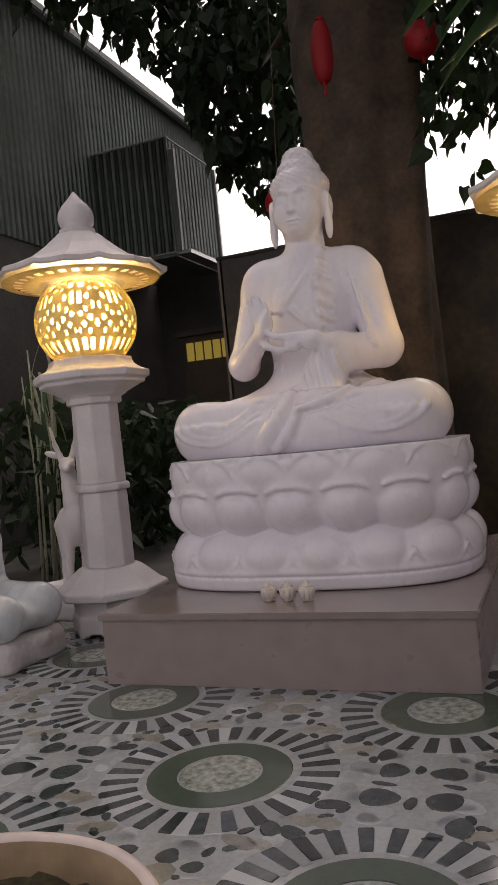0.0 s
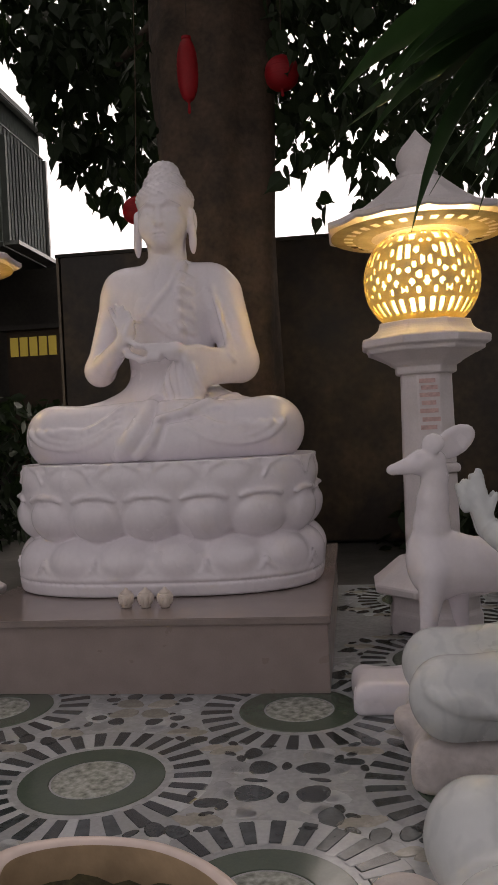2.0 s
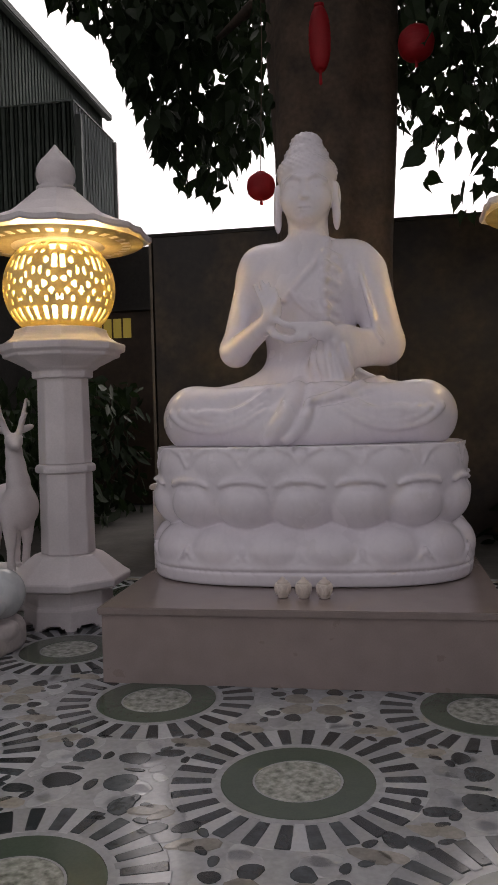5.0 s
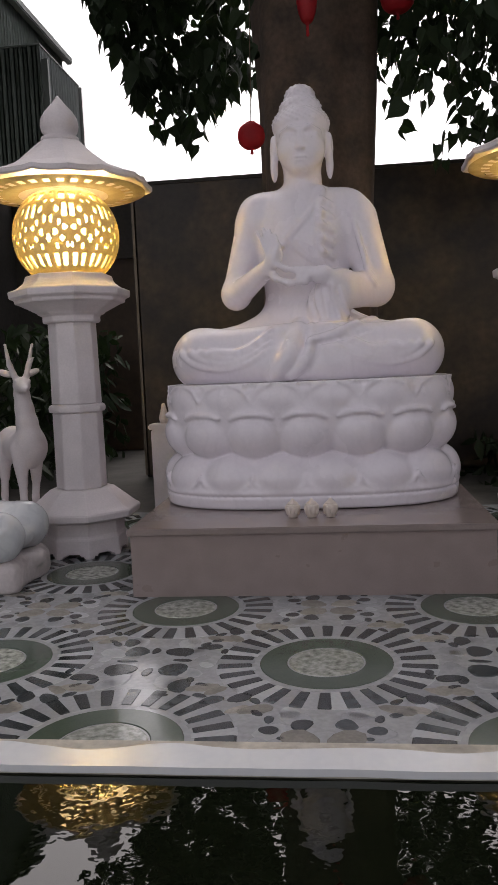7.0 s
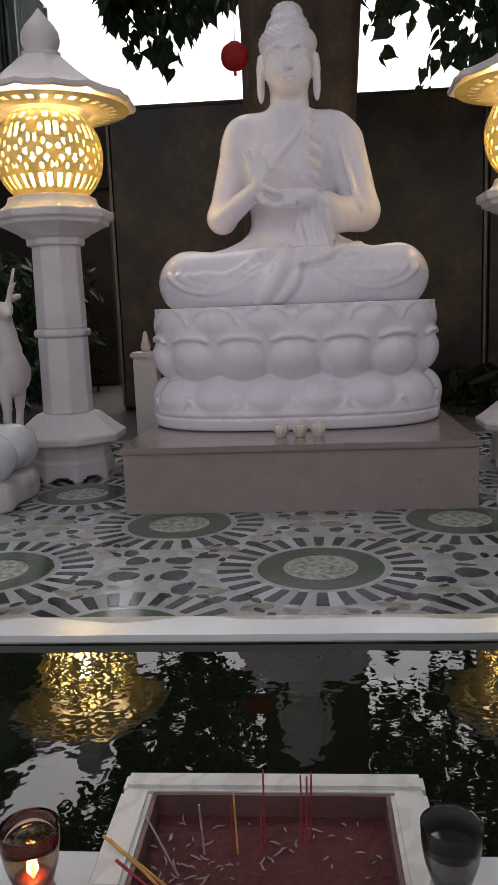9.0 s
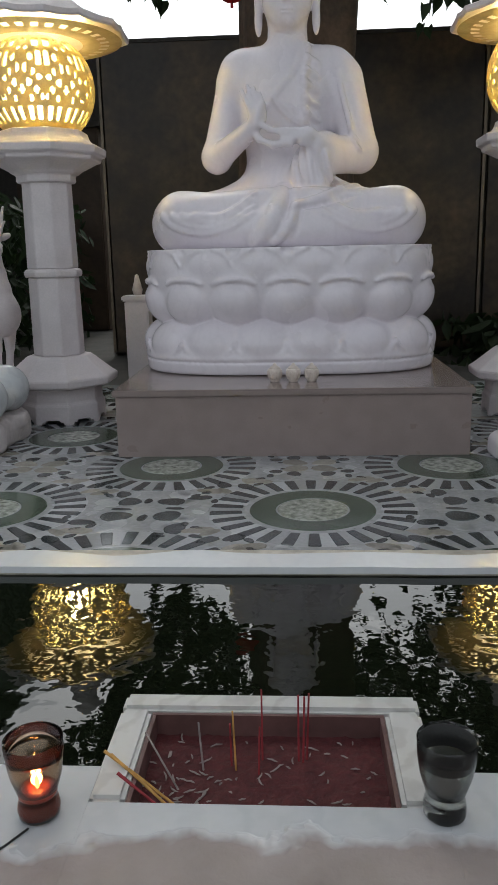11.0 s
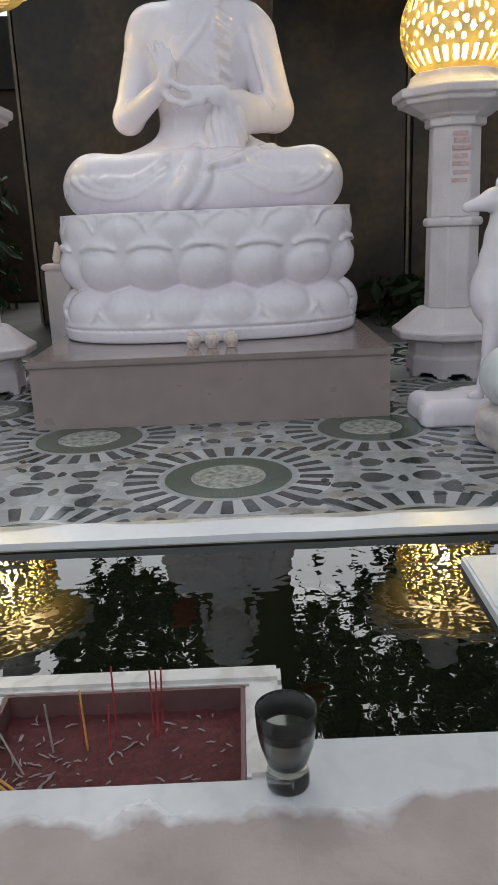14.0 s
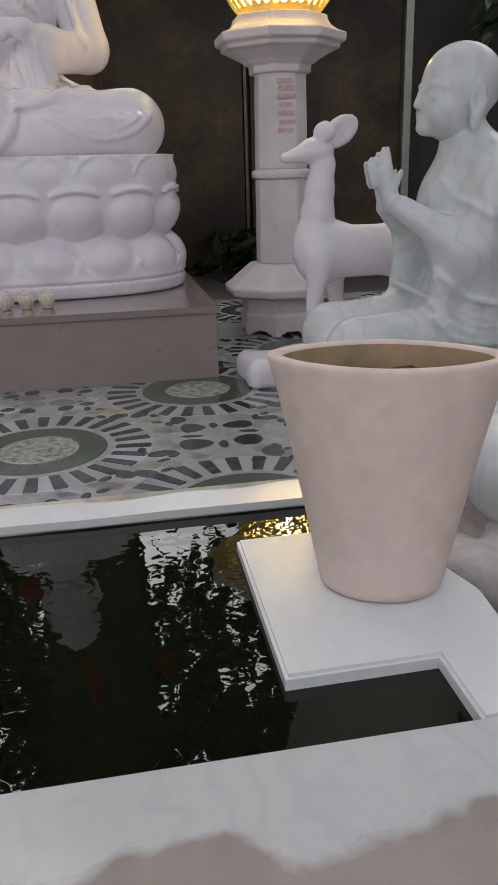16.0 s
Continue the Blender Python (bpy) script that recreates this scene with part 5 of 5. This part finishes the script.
for k in range(75):
    x, y = (rnd.uniform(-0.155, 0.028), rnd.uniform(-1.295, -1.195)) if k < 50 else (rnd.gauss(-0.128, 0.012), rnd.gauss(-1.262, 0.014))
    a, bend = rnd.uniform(0, 6.28), rnd.uniform(-1.2, 1.2)
    l = rnd.uniform(0.003, 0.013)
    z = RIM_Z - 0.0195
    pts = [(x, y, z)]
    for q in range(4):
        a += bend / 4
        pts.append((pts[-1][0] + l / 4 * math.cos(a), pts[-1][1] + l / 4 * math.sin(a), z + 0.0004 * (q % 2)))
    tube(bm, pts, [0.0003, 0.0007, 0.0008, 0.0007, 0.0003], 5)
tagged(linked("ash_curls", bm, ASHWHITE), "small grey-white curls of burnt incense ash", "ash", kind="stuff")


def stick(x, y, lean_x, lean_y, length, mat, label):
    a = Vector((x, y, RIM_Z - 0.03))
    b = a + Vector((lean_x, lean_y, 1)).normalized() * (length + 0.01)
    ob = linked("incense_stick", tube(bmesh.new(), [a, (a + b) / 2, b], [0.0009, 0.0009, 0.0008], 6), mat)
    tagged(ob, label, "incense stick", "incense sticks in the box")


UP = "thin red incense stick standing upright in ash"
for x, y, lx, ly, l, mat, lab in ((-0.0655, -1.222, 0.0, 0.03, 0.062, STICK, UP), (-0.036, -1.222, 0.0, 0.02, 0.058, STICK, UP), (-0.0325, -1.224, 0.02, 0.02, 0.058, STICK, UP), (-0.0295, -1.22, 0.03, 0.03, 0.058, STICK, UP),
                                  (-0.086, -1.235, -0.03, 0.0, 0.052, STICK_OCHRE, "ochre incense stick standing in the red ash"), (-0.112, -1.236, -0.06, 0.0, 0.042, ASHWHITE, "burnt grey incense stick in the ash"),
                                  (-0.068, -1.24, 0.03, 0.05, 0.04, STICK, "short red incense stub in the ash"), (-0.09, -1.23, -0.02, 0.05, 0.036, STICK, "short red incense stub in the ash")):
    stick(x, y, lx, ly, l, mat, lab)
for k, (x0, y0, x1, y1) in enumerate(((-0.120, -1.288, -0.186, -1.258), (-0.124, -1.292, -0.180, -1.262), (-0.125, -1.298, -0.170, -1.284))):
    ob = linked("incense_stick", tube(bmesh.new(), [(x0, y0, RIM_Z - 0.020), ((x0 + x1) / 2, (y0 + y1) / 2, RIM_Z - 0.004), (x1, y1, RIM_Z + 0.0105)], [0.0011, 0.0011, 0.0013], 6), STICK_OCHRE if k < 2 else STICK)
    tagged(ob, "fallen incense stick leaning on the box rim", "incense stick", "incense sticks in the box")
ob = linked("incense_stick", tube(bmesh.new(), [(-0.128, -1.262, RIM_Z - 0.022), (-0.158, -1.235, RIM_Z + 0.012)], [0.0008, 0.0008], 6), ASHWHITE)
tagged(ob, "burnt pale incense stick leaning in the box", "incense stick", "incense sticks in the box")


# ---------------------------------------------------------------- glasses on the ledge
def votive(x, y, glass, label, lit):
    top = new("candle_glass")
    top.matrix_basis = pose(x, y, RIM_Z)
    prof = [(0.0125, 0.0), (0.0145, 0.002), (0.0150, 0.008), (0.0140, 0.013), (0.0128, 0.016), (0.0150, 0.023), (0.0182, 0.034), (0.0200, 0.046), (0.0206, 0.060), (0.0200, 0.0605), (0.0190, 0.046), (0.0170, 0.034), (0.0135, 0.024), (0.0105, 0.018), (0.002, 0.017)]
    part("glass", turned(prof, 40), glass, top, "", True)
    if lit:
        part("wax", turned([(0.0135, 0.0175), (0.0142, 0.0205), (0.006, 0.0212), (0.001, 0.0205)], 28), WAXRED, top, "melted red wax", True)
        part("foot_wax", turned([(0.0120, 0.003), (0.0134, 0.006), (0.0125, 0.0125), (0.010, 0.0135)], 28), WAXRED, top, "red wax in the glass foot", True)
        part("flame", turned([(0.0008, 0.0205), (0.0022, 0.0235), (0.0018, 0.027), (0.0003, 0.0315)], 12), FLAME, top, "small orange flame", True)
    else:
        part("soot_band", turned([(0.0181, 0.042), (0.0188, 0.047), (0.0196, 0.058), (0.0192, 0.058), (0.0184, 0.047), (0.0177, 0.042)], 40, cap_low=False, cap_high=False), SOOT, top, "black soot inside the bowl", True)
        part("old_wax", turned([(0.0060, 0.0185), (0.0115, 0.0205), (0.0120, 0.023), (0.004, 0.0235)], 28), ASHWHITE, top, "", True)
    return tagged(top, label, "candle glass", "glasses on the ledge")


votive(-0.219, -1.316, GLASS_AMBER, "amber footed votive glass with a burning red candle", True)
votive(0.065, -1.308, GLASS_SMOKED, "footed votive glass blackened with soot, unlit", False)
flame_light = new("candle_light", bpy.data.lights.new("candle_light", "POINT"))
flame_light.data.energy, flame_light.data.color, flame_light.data.shadow_soft_size = 0.02, (1.0, 0.45, 0.14), 0.004
flame_light.location = (-0.219, -1.316, RIM_Z + 0.028)
wire = linked("wick_trimmer", tube(bmesh.new(), [(-0.222, -1.332, RIM_Z + 0.001), (-0.230, -1.345, RIM_Z + 0.001), (-0.240, -1.360, RIM_Z + 0.001)], [0.0008, 0.0008, 0.0008], 6), SOOT)
tagged(wire, "thin bent dark wire lying on the ledge", "wire")


# ---------------------------------------------------------------- three small cups on the granite slab
def cup():
    top = new("offering_cup")
    part("body", turned([(0.014, 0.0), (0.018, 0.002), (0.017, 0.008), (0.022, 0.018), (0.0265, 0.032), (0.0265, 0.044), (0.0235, 0.050), (0.0215, 0.049), (0.022, 0.040), (0.006, 0.030)], 28), CREAM, top, "", True)
    for k in range(8):
        bm = bmesh.new()
        bmesh.ops.create_uvsphere(bm, u_segments=10, v_segments=6, radius=1, matrix=Matrix.Rotation(k * math.pi / 4, 4, "Z") @ Matrix.LocRotScale((0.0235, 0, 0.026), Euler((0, radians(12), 0)), (0.0045, 0.0092, 0.018)))
        part("petal", bm, CREAM, top, "", True)
    part("lid", turned([(0.0225, 0.0475), (0.018, 0.056), (0.008, 0.062), (0.0065, 0.068), (0.001, 0.071)], 24), CREAM, top, "", True)
    return top


first = cup()
first.matrix_basis = pose(-0.1035, 0.640, 0.2072) @ Matrix.Diagonal((0.82, 0.82, 0.82, 1))
tagged(first, "small cream porcelain lotus cup with a lid", "cup", "offering cups")
for x in (-0.046, 0.011):
    copy_thing(first, pose(x, 0.639, 0.2072, 0, 0, 20))

urn = new("urn")
urn.matrix_basis = pose(-0.765, 1.86, 0)
tagged(urn, "small white square urn behind the lotus seat", "urn")
boxed("body", (-0.055, 0.055, -0.05, 0.05, 0.0, 0.40), PINKWHITE, urn, 0.006)
boxed("lip", (-0.066, 0.066, -0.06, 0.06, 0.40, 0.425), PINKWHITE, urn, 0.006)
part("knob", turned([(0.018, 0.425), (0.024, 0.45), (0.016, 0.48), (0.008, 0.515), (0.001, 0.52)], 20), CREAM, urn, "", True)


# ---------------------------------------------------------------- red lanterns in the tree
def paper_lantern(x, y, z, r, tall, label):
    top = new("red_lantern")
    top.matrix_basis = pose(x, y, z)
    rows = [(max(0.012, r * (1 - abs(u) ** 2.4) ** 0.5 * (0.97 + 0.03 * math.cos(u * 38))), tall * u) for u in [i / 14 - 1 for i in range(1, 28)]]
    part("shade", turned(rows, 28), RED, top, "", True)
    part("cap", turned([(0.018, tall * 0.93), (0.02, tall * 0.95), (0.02, tall * 1.02), (0.004, tall * 1.04)], 14), RED, top)
    part("tassel", turned([(0.002, -tall * 1.35), (0.007, -tall * 1.3), (0.005, -tall * 1.02), (0.012, -tall * 0.93)], 10), RED, top)
    part("cord", tube(bmesh.new(), [(0, 0, tall), (0.01, 0.05, 0.6), (0, 0.15, 1.3)], [0.002, 0.002, 0.002], 5), BARK, top)
    tagged(top, label, "paper lantern", "red lanterns in the tree")


paper_lantern(0.340, 1.735, 2.165, 0.072, 0.070, "round red silk lantern hanging in the tree")
paper_lantern(-0.031, 1.605, 2.16, 0.044, 0.130, "long narrow red silk lantern hanging in the tree")
paper_lantern(-0.281, 1.645, 1.625, 0.058, 0.055, "small round red lantern hanging behind the statue")


# ---------------------------------------------------------------- leafy plant at the side
def blade(bm, root, heading, length, width, rise, droop, seed):
    rnd = random.Random(seed)
    pts, n = [], 9
    p, d = Vector(root), Vector((math.cos(heading), math.sin(heading), rise)).normalized()
    side = Vector((-math.sin(heading), math.cos(heading), 0.25 * rnd.uniform(-1, 1))).normalized()
    rows = []
    for i in range(n + 1):
        u = i / n
        w = width * (math.sin(math.pi * min(1, u * 0.9 + 0.1)) ** 0.8) * (1 - u ** 5) + 0.001
        nrm = d.cross(side).normalized()
        rows.append([bm.verts.new(p - side * w + nrm * w * 0.25), bm.verts.new(p - nrm * 0.0), bm.verts.new(p + side * w + nrm * w * 0.25)])
        p = p + d * (length / n)
        d = (d + Vector((0, 0, -droop / n))).normalized()
    for a, b in zip(rows, rows[1:]):
        bm.faces.new((a[0], a[1], b[1], b[0]))
        bm.faces.new((a[1], a[2], b[2], b[1]))


plant = new("leafy_plant")
plant.matrix_basis = pose(0, 0, 0)
tagged(plant, "tall plant with long drooping dark green leaves", "plant")
part("stem", tube(bmesh.new(), [(1.36, -0.34, 0.0), (1.30, -0.34, 0.8), (1.07, -0.33, 1.15), (0.86, -0.32, 1.32)], [0.02, 0.016, 0.012, 0.006], 8), BARK, plant, "", True)
rnd = random.Random(8)
for k in range(34):
    u = rnd.random()
    root = (1.05 - 0.18 * u + rnd.uniform(-0.03, 0.03), -0.33 + rnd.uniform(-0.06, 0.06), 1.18 + 0.12 * u)
    hang = k % 3 == 0
    bm = bmesh.new()
    blade(bm, root, rnd.uniform(2.7, 3.6) if k < 28 else rnd.uniform(-1.6, 1.6), rnd.uniform(0.24, 0.40), rnd.uniform(0.032, 0.056), rnd.uniform(-3.0, -1.5) if hang else rnd.uniform(-0.6, 0.3), rnd.uniform(0.6, 1.6), k)
    bmesh.ops.remove_doubles(bm, verts=bm.verts, dist=0.0002)
    part("leaf", bm, DRY if k in (3, 9) else BLADE, plant, "withered yellow leaf" if k in (3, 9) else "", True)


shrub = new("shrub")
tagged(shrub, "slender green shrub growing beside the dark wall", "shrub")
part("stem", tube(bmesh.new(), [(2.55, 2.72, 0.0), (2.50, 2.72, 0.8), (2.40, 2.72, 1.5)], [0.02, 0.015, 0.006], 8), BARK, shrub, "", True)
for k in range(40):
    u = rnd.random()
    bm = bmesh.new()
    blade(bm, (2.50 - 0.10 * u + rnd.uniform(-0.04, 0.04), 2.72 + rnd.uniform(-0.05, 0.05), 1.0 + 0.55 * u), rnd.uniform(0, 6.28), rnd.uniform(0.18, 0.30), rnd.uniform(0.03, 0.05), rnd.uniform(0.0, 0.7), rnd.uniform(1.0, 2.4), 100 + k)
    part("leaf", bm, BLADE, shrub, "", True)


bamboo = new("bamboo")
bamboo.matrix_basis = pose(-1.98, 2.2, 0)
tagged(bamboo, "slim pale bamboo canes with narrow hanging leaves", "bamboo")
for k in range(7):
    x, y, tall = rnd.uniform(-0.16, 0.16), rnd.uniform(-0.12, 0.2), rnd.uniform(1.1, 1.4)
    part("cane", tube(bmesh.new(), [(x, y, 0), (x + 0.02, y, tall * 0.5), (x + rnd.uniform(-0.06, 0.06), y, tall)], [0.008, 0.007, 0.004], 8), CANE, bamboo, "", True)
    for q in range(3):
        bm = bmesh.new()
        blade(bm, (x + 0.02, y, tall * rnd.uniform(0.75, 0.98)), rnd.uniform(0, 6.28), rnd.uniform(0.22, 0.34), rnd.uniform(0.008, 0.014), -2.0, 1.2, 300 + 3 * k + q)
        part("leaf", bm, CANE if q else BLADE, bamboo, "", True)


def hedge(name, x0, x1, y0, y1, z1, count, seed, label):
    """Dark undergrowth: many small drooping leaves on thin stems."""
    rnd = random.Random(seed)
    verts, faces = [], []
    for _ in range(count):
        x, y, z = rnd.uniform(x0, x1), rnd.uniform(y0, y1), z1 * rnd.random() ** 0.8
        if noise.noise(Vector((x * 2.5, y * 2.5, z * 2.5))) < -0.12:
            continue
        m = Matrix.Translation((x, y, max(0.02, z))) @ Euler((rnd.gauss(0.6, 0.5), rnd.gauss(0, 0.5), rnd.uniform(0, 6.28))).to_matrix().to_4x4()
        l, w, at = rnd.uniform(0.08, 0.20), rnd.uniform(0.015, 0.035), len(verts)
        for px, pz in ((0, 0), (w, -0.35 * l), (w * 0.7, -0.7 * l), (0, -l), (-w * 0.7, -0.7 * l), (-w, -0.35 * l)):
            verts.append(m @ Vector((px, 0.1 * abs(px), pz)))
        faces += [(at, at + 1, at + 2, at + 3), (at, at + 3, at + 4, at + 5)]
    ob = sheet(name, verts, faces, LEAF)
    tagged(ob, label, "undergrowth", kind="stuff")


hedge("undergrowth", -2.4, -1.62, 1.9, 4.4, 1.0, 2200, 31, "dark green leafy undergrowth beside the shed")
hedge("undergrowth", 0.75, 1.9, 2.45, 2.95, 0.26, 700, 32, "low dark plants along the foot of the wall")


# ---------------------------------------------------------------- pebble-patterned floor
STEP, PROUD = 0.8, 0.0016


def flat_piece(outline, z0=0.0003, z1=PROUD, lip=0.0025):
    """A thin stone with a small rounded edge, from its outline."""
    n = len(outline)
    cx, cy = sum(p[0] for p in outline) / n, sum(p[1] for p in outline) / n
    bm = bmesh.new()
    low = [bm.verts.new((x, y, z0)) for x, y in outline]
    high = []
    for x, y in outline:
        d = math.hypot(x - cx, y - cy) or 1
        high.append(bm.verts.new((x - (x - cx) / d * lip, y - (y - cy) / d * lip, z1)))
    bm.faces.new(high)
    for i in range(n):
        bm.faces.new((low[i], low[(i + 1) % n], high[(i + 1) % n], high[i]))
    return bm


def mesh_of(name, bm, mat):
    bmesh.ops.recalc_face_normals(bm, faces=bm.faces)
    me = bpy.data.meshes.new(name)
    bm.to_mesh(me)
    bm.free()
    me.materials.append(mat)
    return me


def egg(length, width, seed, n=12):
    rnd = random.Random(seed)
    out = []
    for i in range(n):
        a = 2 * math.pi * i / n
        w = width * (1 + 0.22 * math.cos(a)) * (1 + rnd.uniform(-0.05, 0.05))
        out.append((length * math.cos(a) * (1 + rnd.uniform(-0.04, 0.04)), w * math.sin(a)))
    return out


def ring_mesh(name, r0, r1, mat, n=48):
    bm = bmesh.new()
    rows = [[bm.verts.new((r * math.cos(2 * math.pi * i / n), r * math.sin(2 * math.pi * i / n), z)) for i in range(n)] for r, z in ((r1, 0.0003), (r1 - 0.002, PROUD), (r0 + 0.002, PROUD), (r0, 0.0003))]
    for a, b in zip(rows, rows[1:]):
        for i in range(n):
            bm.faces.new((a[i], a[(i + 1) % n], b[(i + 1) % n], b[i]))
    return mesh_of(name, bm, mat)


wedge_out = [(0.168, -0.0095), (0.172, -0.0105), (0.240, -0.0145), (0.245, -0.012), (0.246, 0.012), (0.240, 0.0145), (0.172, 0.0105), (0.168, 0.0095)]
pale_out = [(0.162, -0.0085), (0.248, -0.0165), (0.250, 0.0165), (0.162, 0.0085)]
M_RING = ring_mesh("green_ring", 0.088, 0.150, TILE_GREEN)
M_DISC = mesh_of("medallion", flat_piece([(0.084 * math.cos(2 * math.pi * i / 40), 0.084 * math.sin(2 * math.pi * i / 40)) for i in range(40)]), TILE_FLECK)
M_WEDGE = mesh_of("wedge_stone", flat_piece(wedge_out), TILE_DARK)
M_PALE = mesh_of("pale_wedge", flat_piece(pale_out, z1=0.0010), TILE_PALE)
M_EGG = [mesh_of("pebble", flat_piece(egg(l, w, k)), TILE_DARK) for k, (l, w) in enumerate(((0.044, 0.028), (0.038, 0.023), (0.030, 0.019), (0.017, 0.010), (0.032, 0.009)))]
M_BROWN = [mesh_of("flake", flat_piece(egg(l, w, 40 + k, 10)), TILE_BROWN) for k, (l, w) in enumerate(((0.062, 0.044), (0.040, 0.020), (0.030, 0.015), (0.040, 0.031)))]
M_LIGHT = [mesh_of("pale_stone", flat_piece(egg(l, w, 60 + k, 9), z1=0.0010), TILE_PALE) for k, (l, w) in enumerate(((0.040, 0.028), (0.030, 0.022), (0.022, 0.015)))]
PIECES = {"green_ring": [], "medallion": [], "wedge_stone": [], "pale_wedge": [], "pebble": [], "flake": [], "pale_stone": []}


def lay(kind, me, x, y, turn):
    if y < -0.72 or y > 1.86 or x < -3.05 or x > 4.4 or (kind in ("green_ring", "medallion", "wedge_stone", "pale_wedge") and y < -0.5) or (-0.57 < x < 0.47 and 0.53 < y < 1.72):
        return
    PIECES[kind].append((math.hypot(x - 0.0, (y + 0.1) * 1.2), me, x, y, turn))


rnd = random.Random(77)
# stones round each crossing point: along, across, half length, half width
CLUSTER = ((-0.055, 0.060, 0.030, 0.033), (0.050, 0.062, 0.037, 0.028), (-0.060, -0.050, 0.039, 0.034), (0.055, -0.050, 0.034, 0.038), (-0.082, 0.128, 0.021, 0.029), (0.090, -0.138, 0.025, 0.037),
           (-0.005, 0.070, 0.011, 0.019), (0.000, -0.062, 0.012, 0.024), (-0.065, 0.003, 0.026, 0.008), (0.065, 0.008, 0.024, 0.008), (0.122, 0.094, 0.033, 0.017), (-0.137, -0.090, 0.033, 0.019),
           (-0.176, -0.060, 0.011, 0.017), (0.160, 0.066, 0.010, 0.017), (0.055, -0.182, 0.019, 0.009), (-0.050, 0.165, 0.017, 0.007))
M_CLUSTER = [mesh_of("pebble", flat_piece(egg(l, w, 90 + k, 14)), TILE_DARK) for k, (_, _, l, w) in enumerate(CLUSTER)]
M_NEAR_BROWN = [mesh_of("pebble", flat_piece(egg(l, w, 120 + k)), TILE_DARK) for k, (l, w) in enumerate(((0.021, 0.025), (0.021, 0.018), (0.009, 0.007)))]
BROWN_SET = ((0.042, 0.034, 30, 3),)
for i in range(-5, 6):
    for j in range(-2, 4):
        for ox, oy in ((0, 0), (0.4, 0.4)):
            x, y = i * STEP + ox, j * STEP + oy
            lay("green_ring", M_RING, x, y, 0)
            lay("medallion", M_DISC, x, y, rnd.uniform(0, 6))
            for k in range(26):
                a = 2 * math.pi * (k + 0.5) / 26
                lay("wedge_stone", M_WEDGE, x, y, a)
                lay("pale_wedge", M_PALE, x, y, a + math.pi / 26)
            # dark cluster at one side, brown cluster behind
            for (u, v, _, _), me in zip(CLUSTER, M_CLUSTER) if not ox else ():
                lay("pebble", me, x + 0.4 + u + rnd.uniform(-0.004, 0.004), y + v + rnd.uniform(-0.004, 0.004), radians(rnd.uniform(-14, 14)) + (math.pi if u < 0 else 0))
            for sx in (-1, 1):
                for sy in (-1, 1):
                    for u, v, t, m in BROWN_SET if not ox else ():
                        t = radians(t) if sx * sy > 0 else radians(180 - t)
                        lay("flake", M_BROWN[m], x + sx * u, y + 0.4 + sy * v, t)
                    for u, v, t, m in ((0.046, 0.088, 20, 0), (0.100, 0.064, 15, 1), (0.080, 0.034, 0, 2)) if not ox else ():
                        lay("pebble", M_NEAR_BROWN[m], x + sx * u + rnd.uniform(-0.005, 0.005), y + 0.4 + sy * v, radians(t * sx * sy + rnd.uniform(-14, 14)))
                    # on the slants between neighbouring medallions
                    for u, v, t, m, kind in ((0.262, 0.150, 20, 1, "flake"), (0.225, 0.205, 55, 2, "pebble"), (0.290, 0.110, 110, 3, "pebble"), (0.175, 0.245, 40, 2, "flake"), (0.262, 0.185, 140, 3, "pebble"), (0.135, 0.268, 150, 3, "pebble")):
                        me = (M_EGG if kind == "pebble" else M_BROWN)[m]
                        lay(kind, me, x + sx * u + rnd.uniform(-0.006, 0.006), y + sy * v + rnd.uniform(-0.006, 0.006), radians(t * sx * sy + rnd.uniform(-20, 20)))
                    for u, v, m in ((0.30, 0.06, 0), (0.33, 0.13, 1), (0.28, 0.02, 2), (0.20, 0.17, 1), (0.06, 0.29, 0), (0.10, 0.34, 2), (0.35, 0.03, 2)):
                        lay("pale_stone", M_LIGHT[m], x + sx * u + rnd.uniform(-0.008, 0.008), y + sy * v + rnd.uniform(-0.008, 0.008), rnd.uniform(0, 6))

for kind, found in PIECES.items():
    found.sort(key=lambda q: q[0])
    for _, me, x, y, turn in found[:290]:
        ob = new(kind, me)
        ob.parent = floor
        ob.matrix_basis = Matrix.LocRotScale((x, y, 0), Euler((0, 0, turn)), None)
    rest = found[290:]
    if rest:
        verts, faces, at = [], [], 0
        for _, me, x, y, turn in rest:
            ca, sa = math.cos(turn), math.sin(turn)
            for v in me.vertices:
                verts.append((x + v.co.x * ca - v.co.y * sa, y + v.co.x * sa + v.co.y * ca, v.co.z))
            faces += [[at + q for q in p.vertices] for p in me.polygons]
            at += len(me.vertices)
        ob = sheet("far_" + kind + "s", verts, faces, rest[0][1].materials[0], floor)
        tagged(ob, kind="stuff")
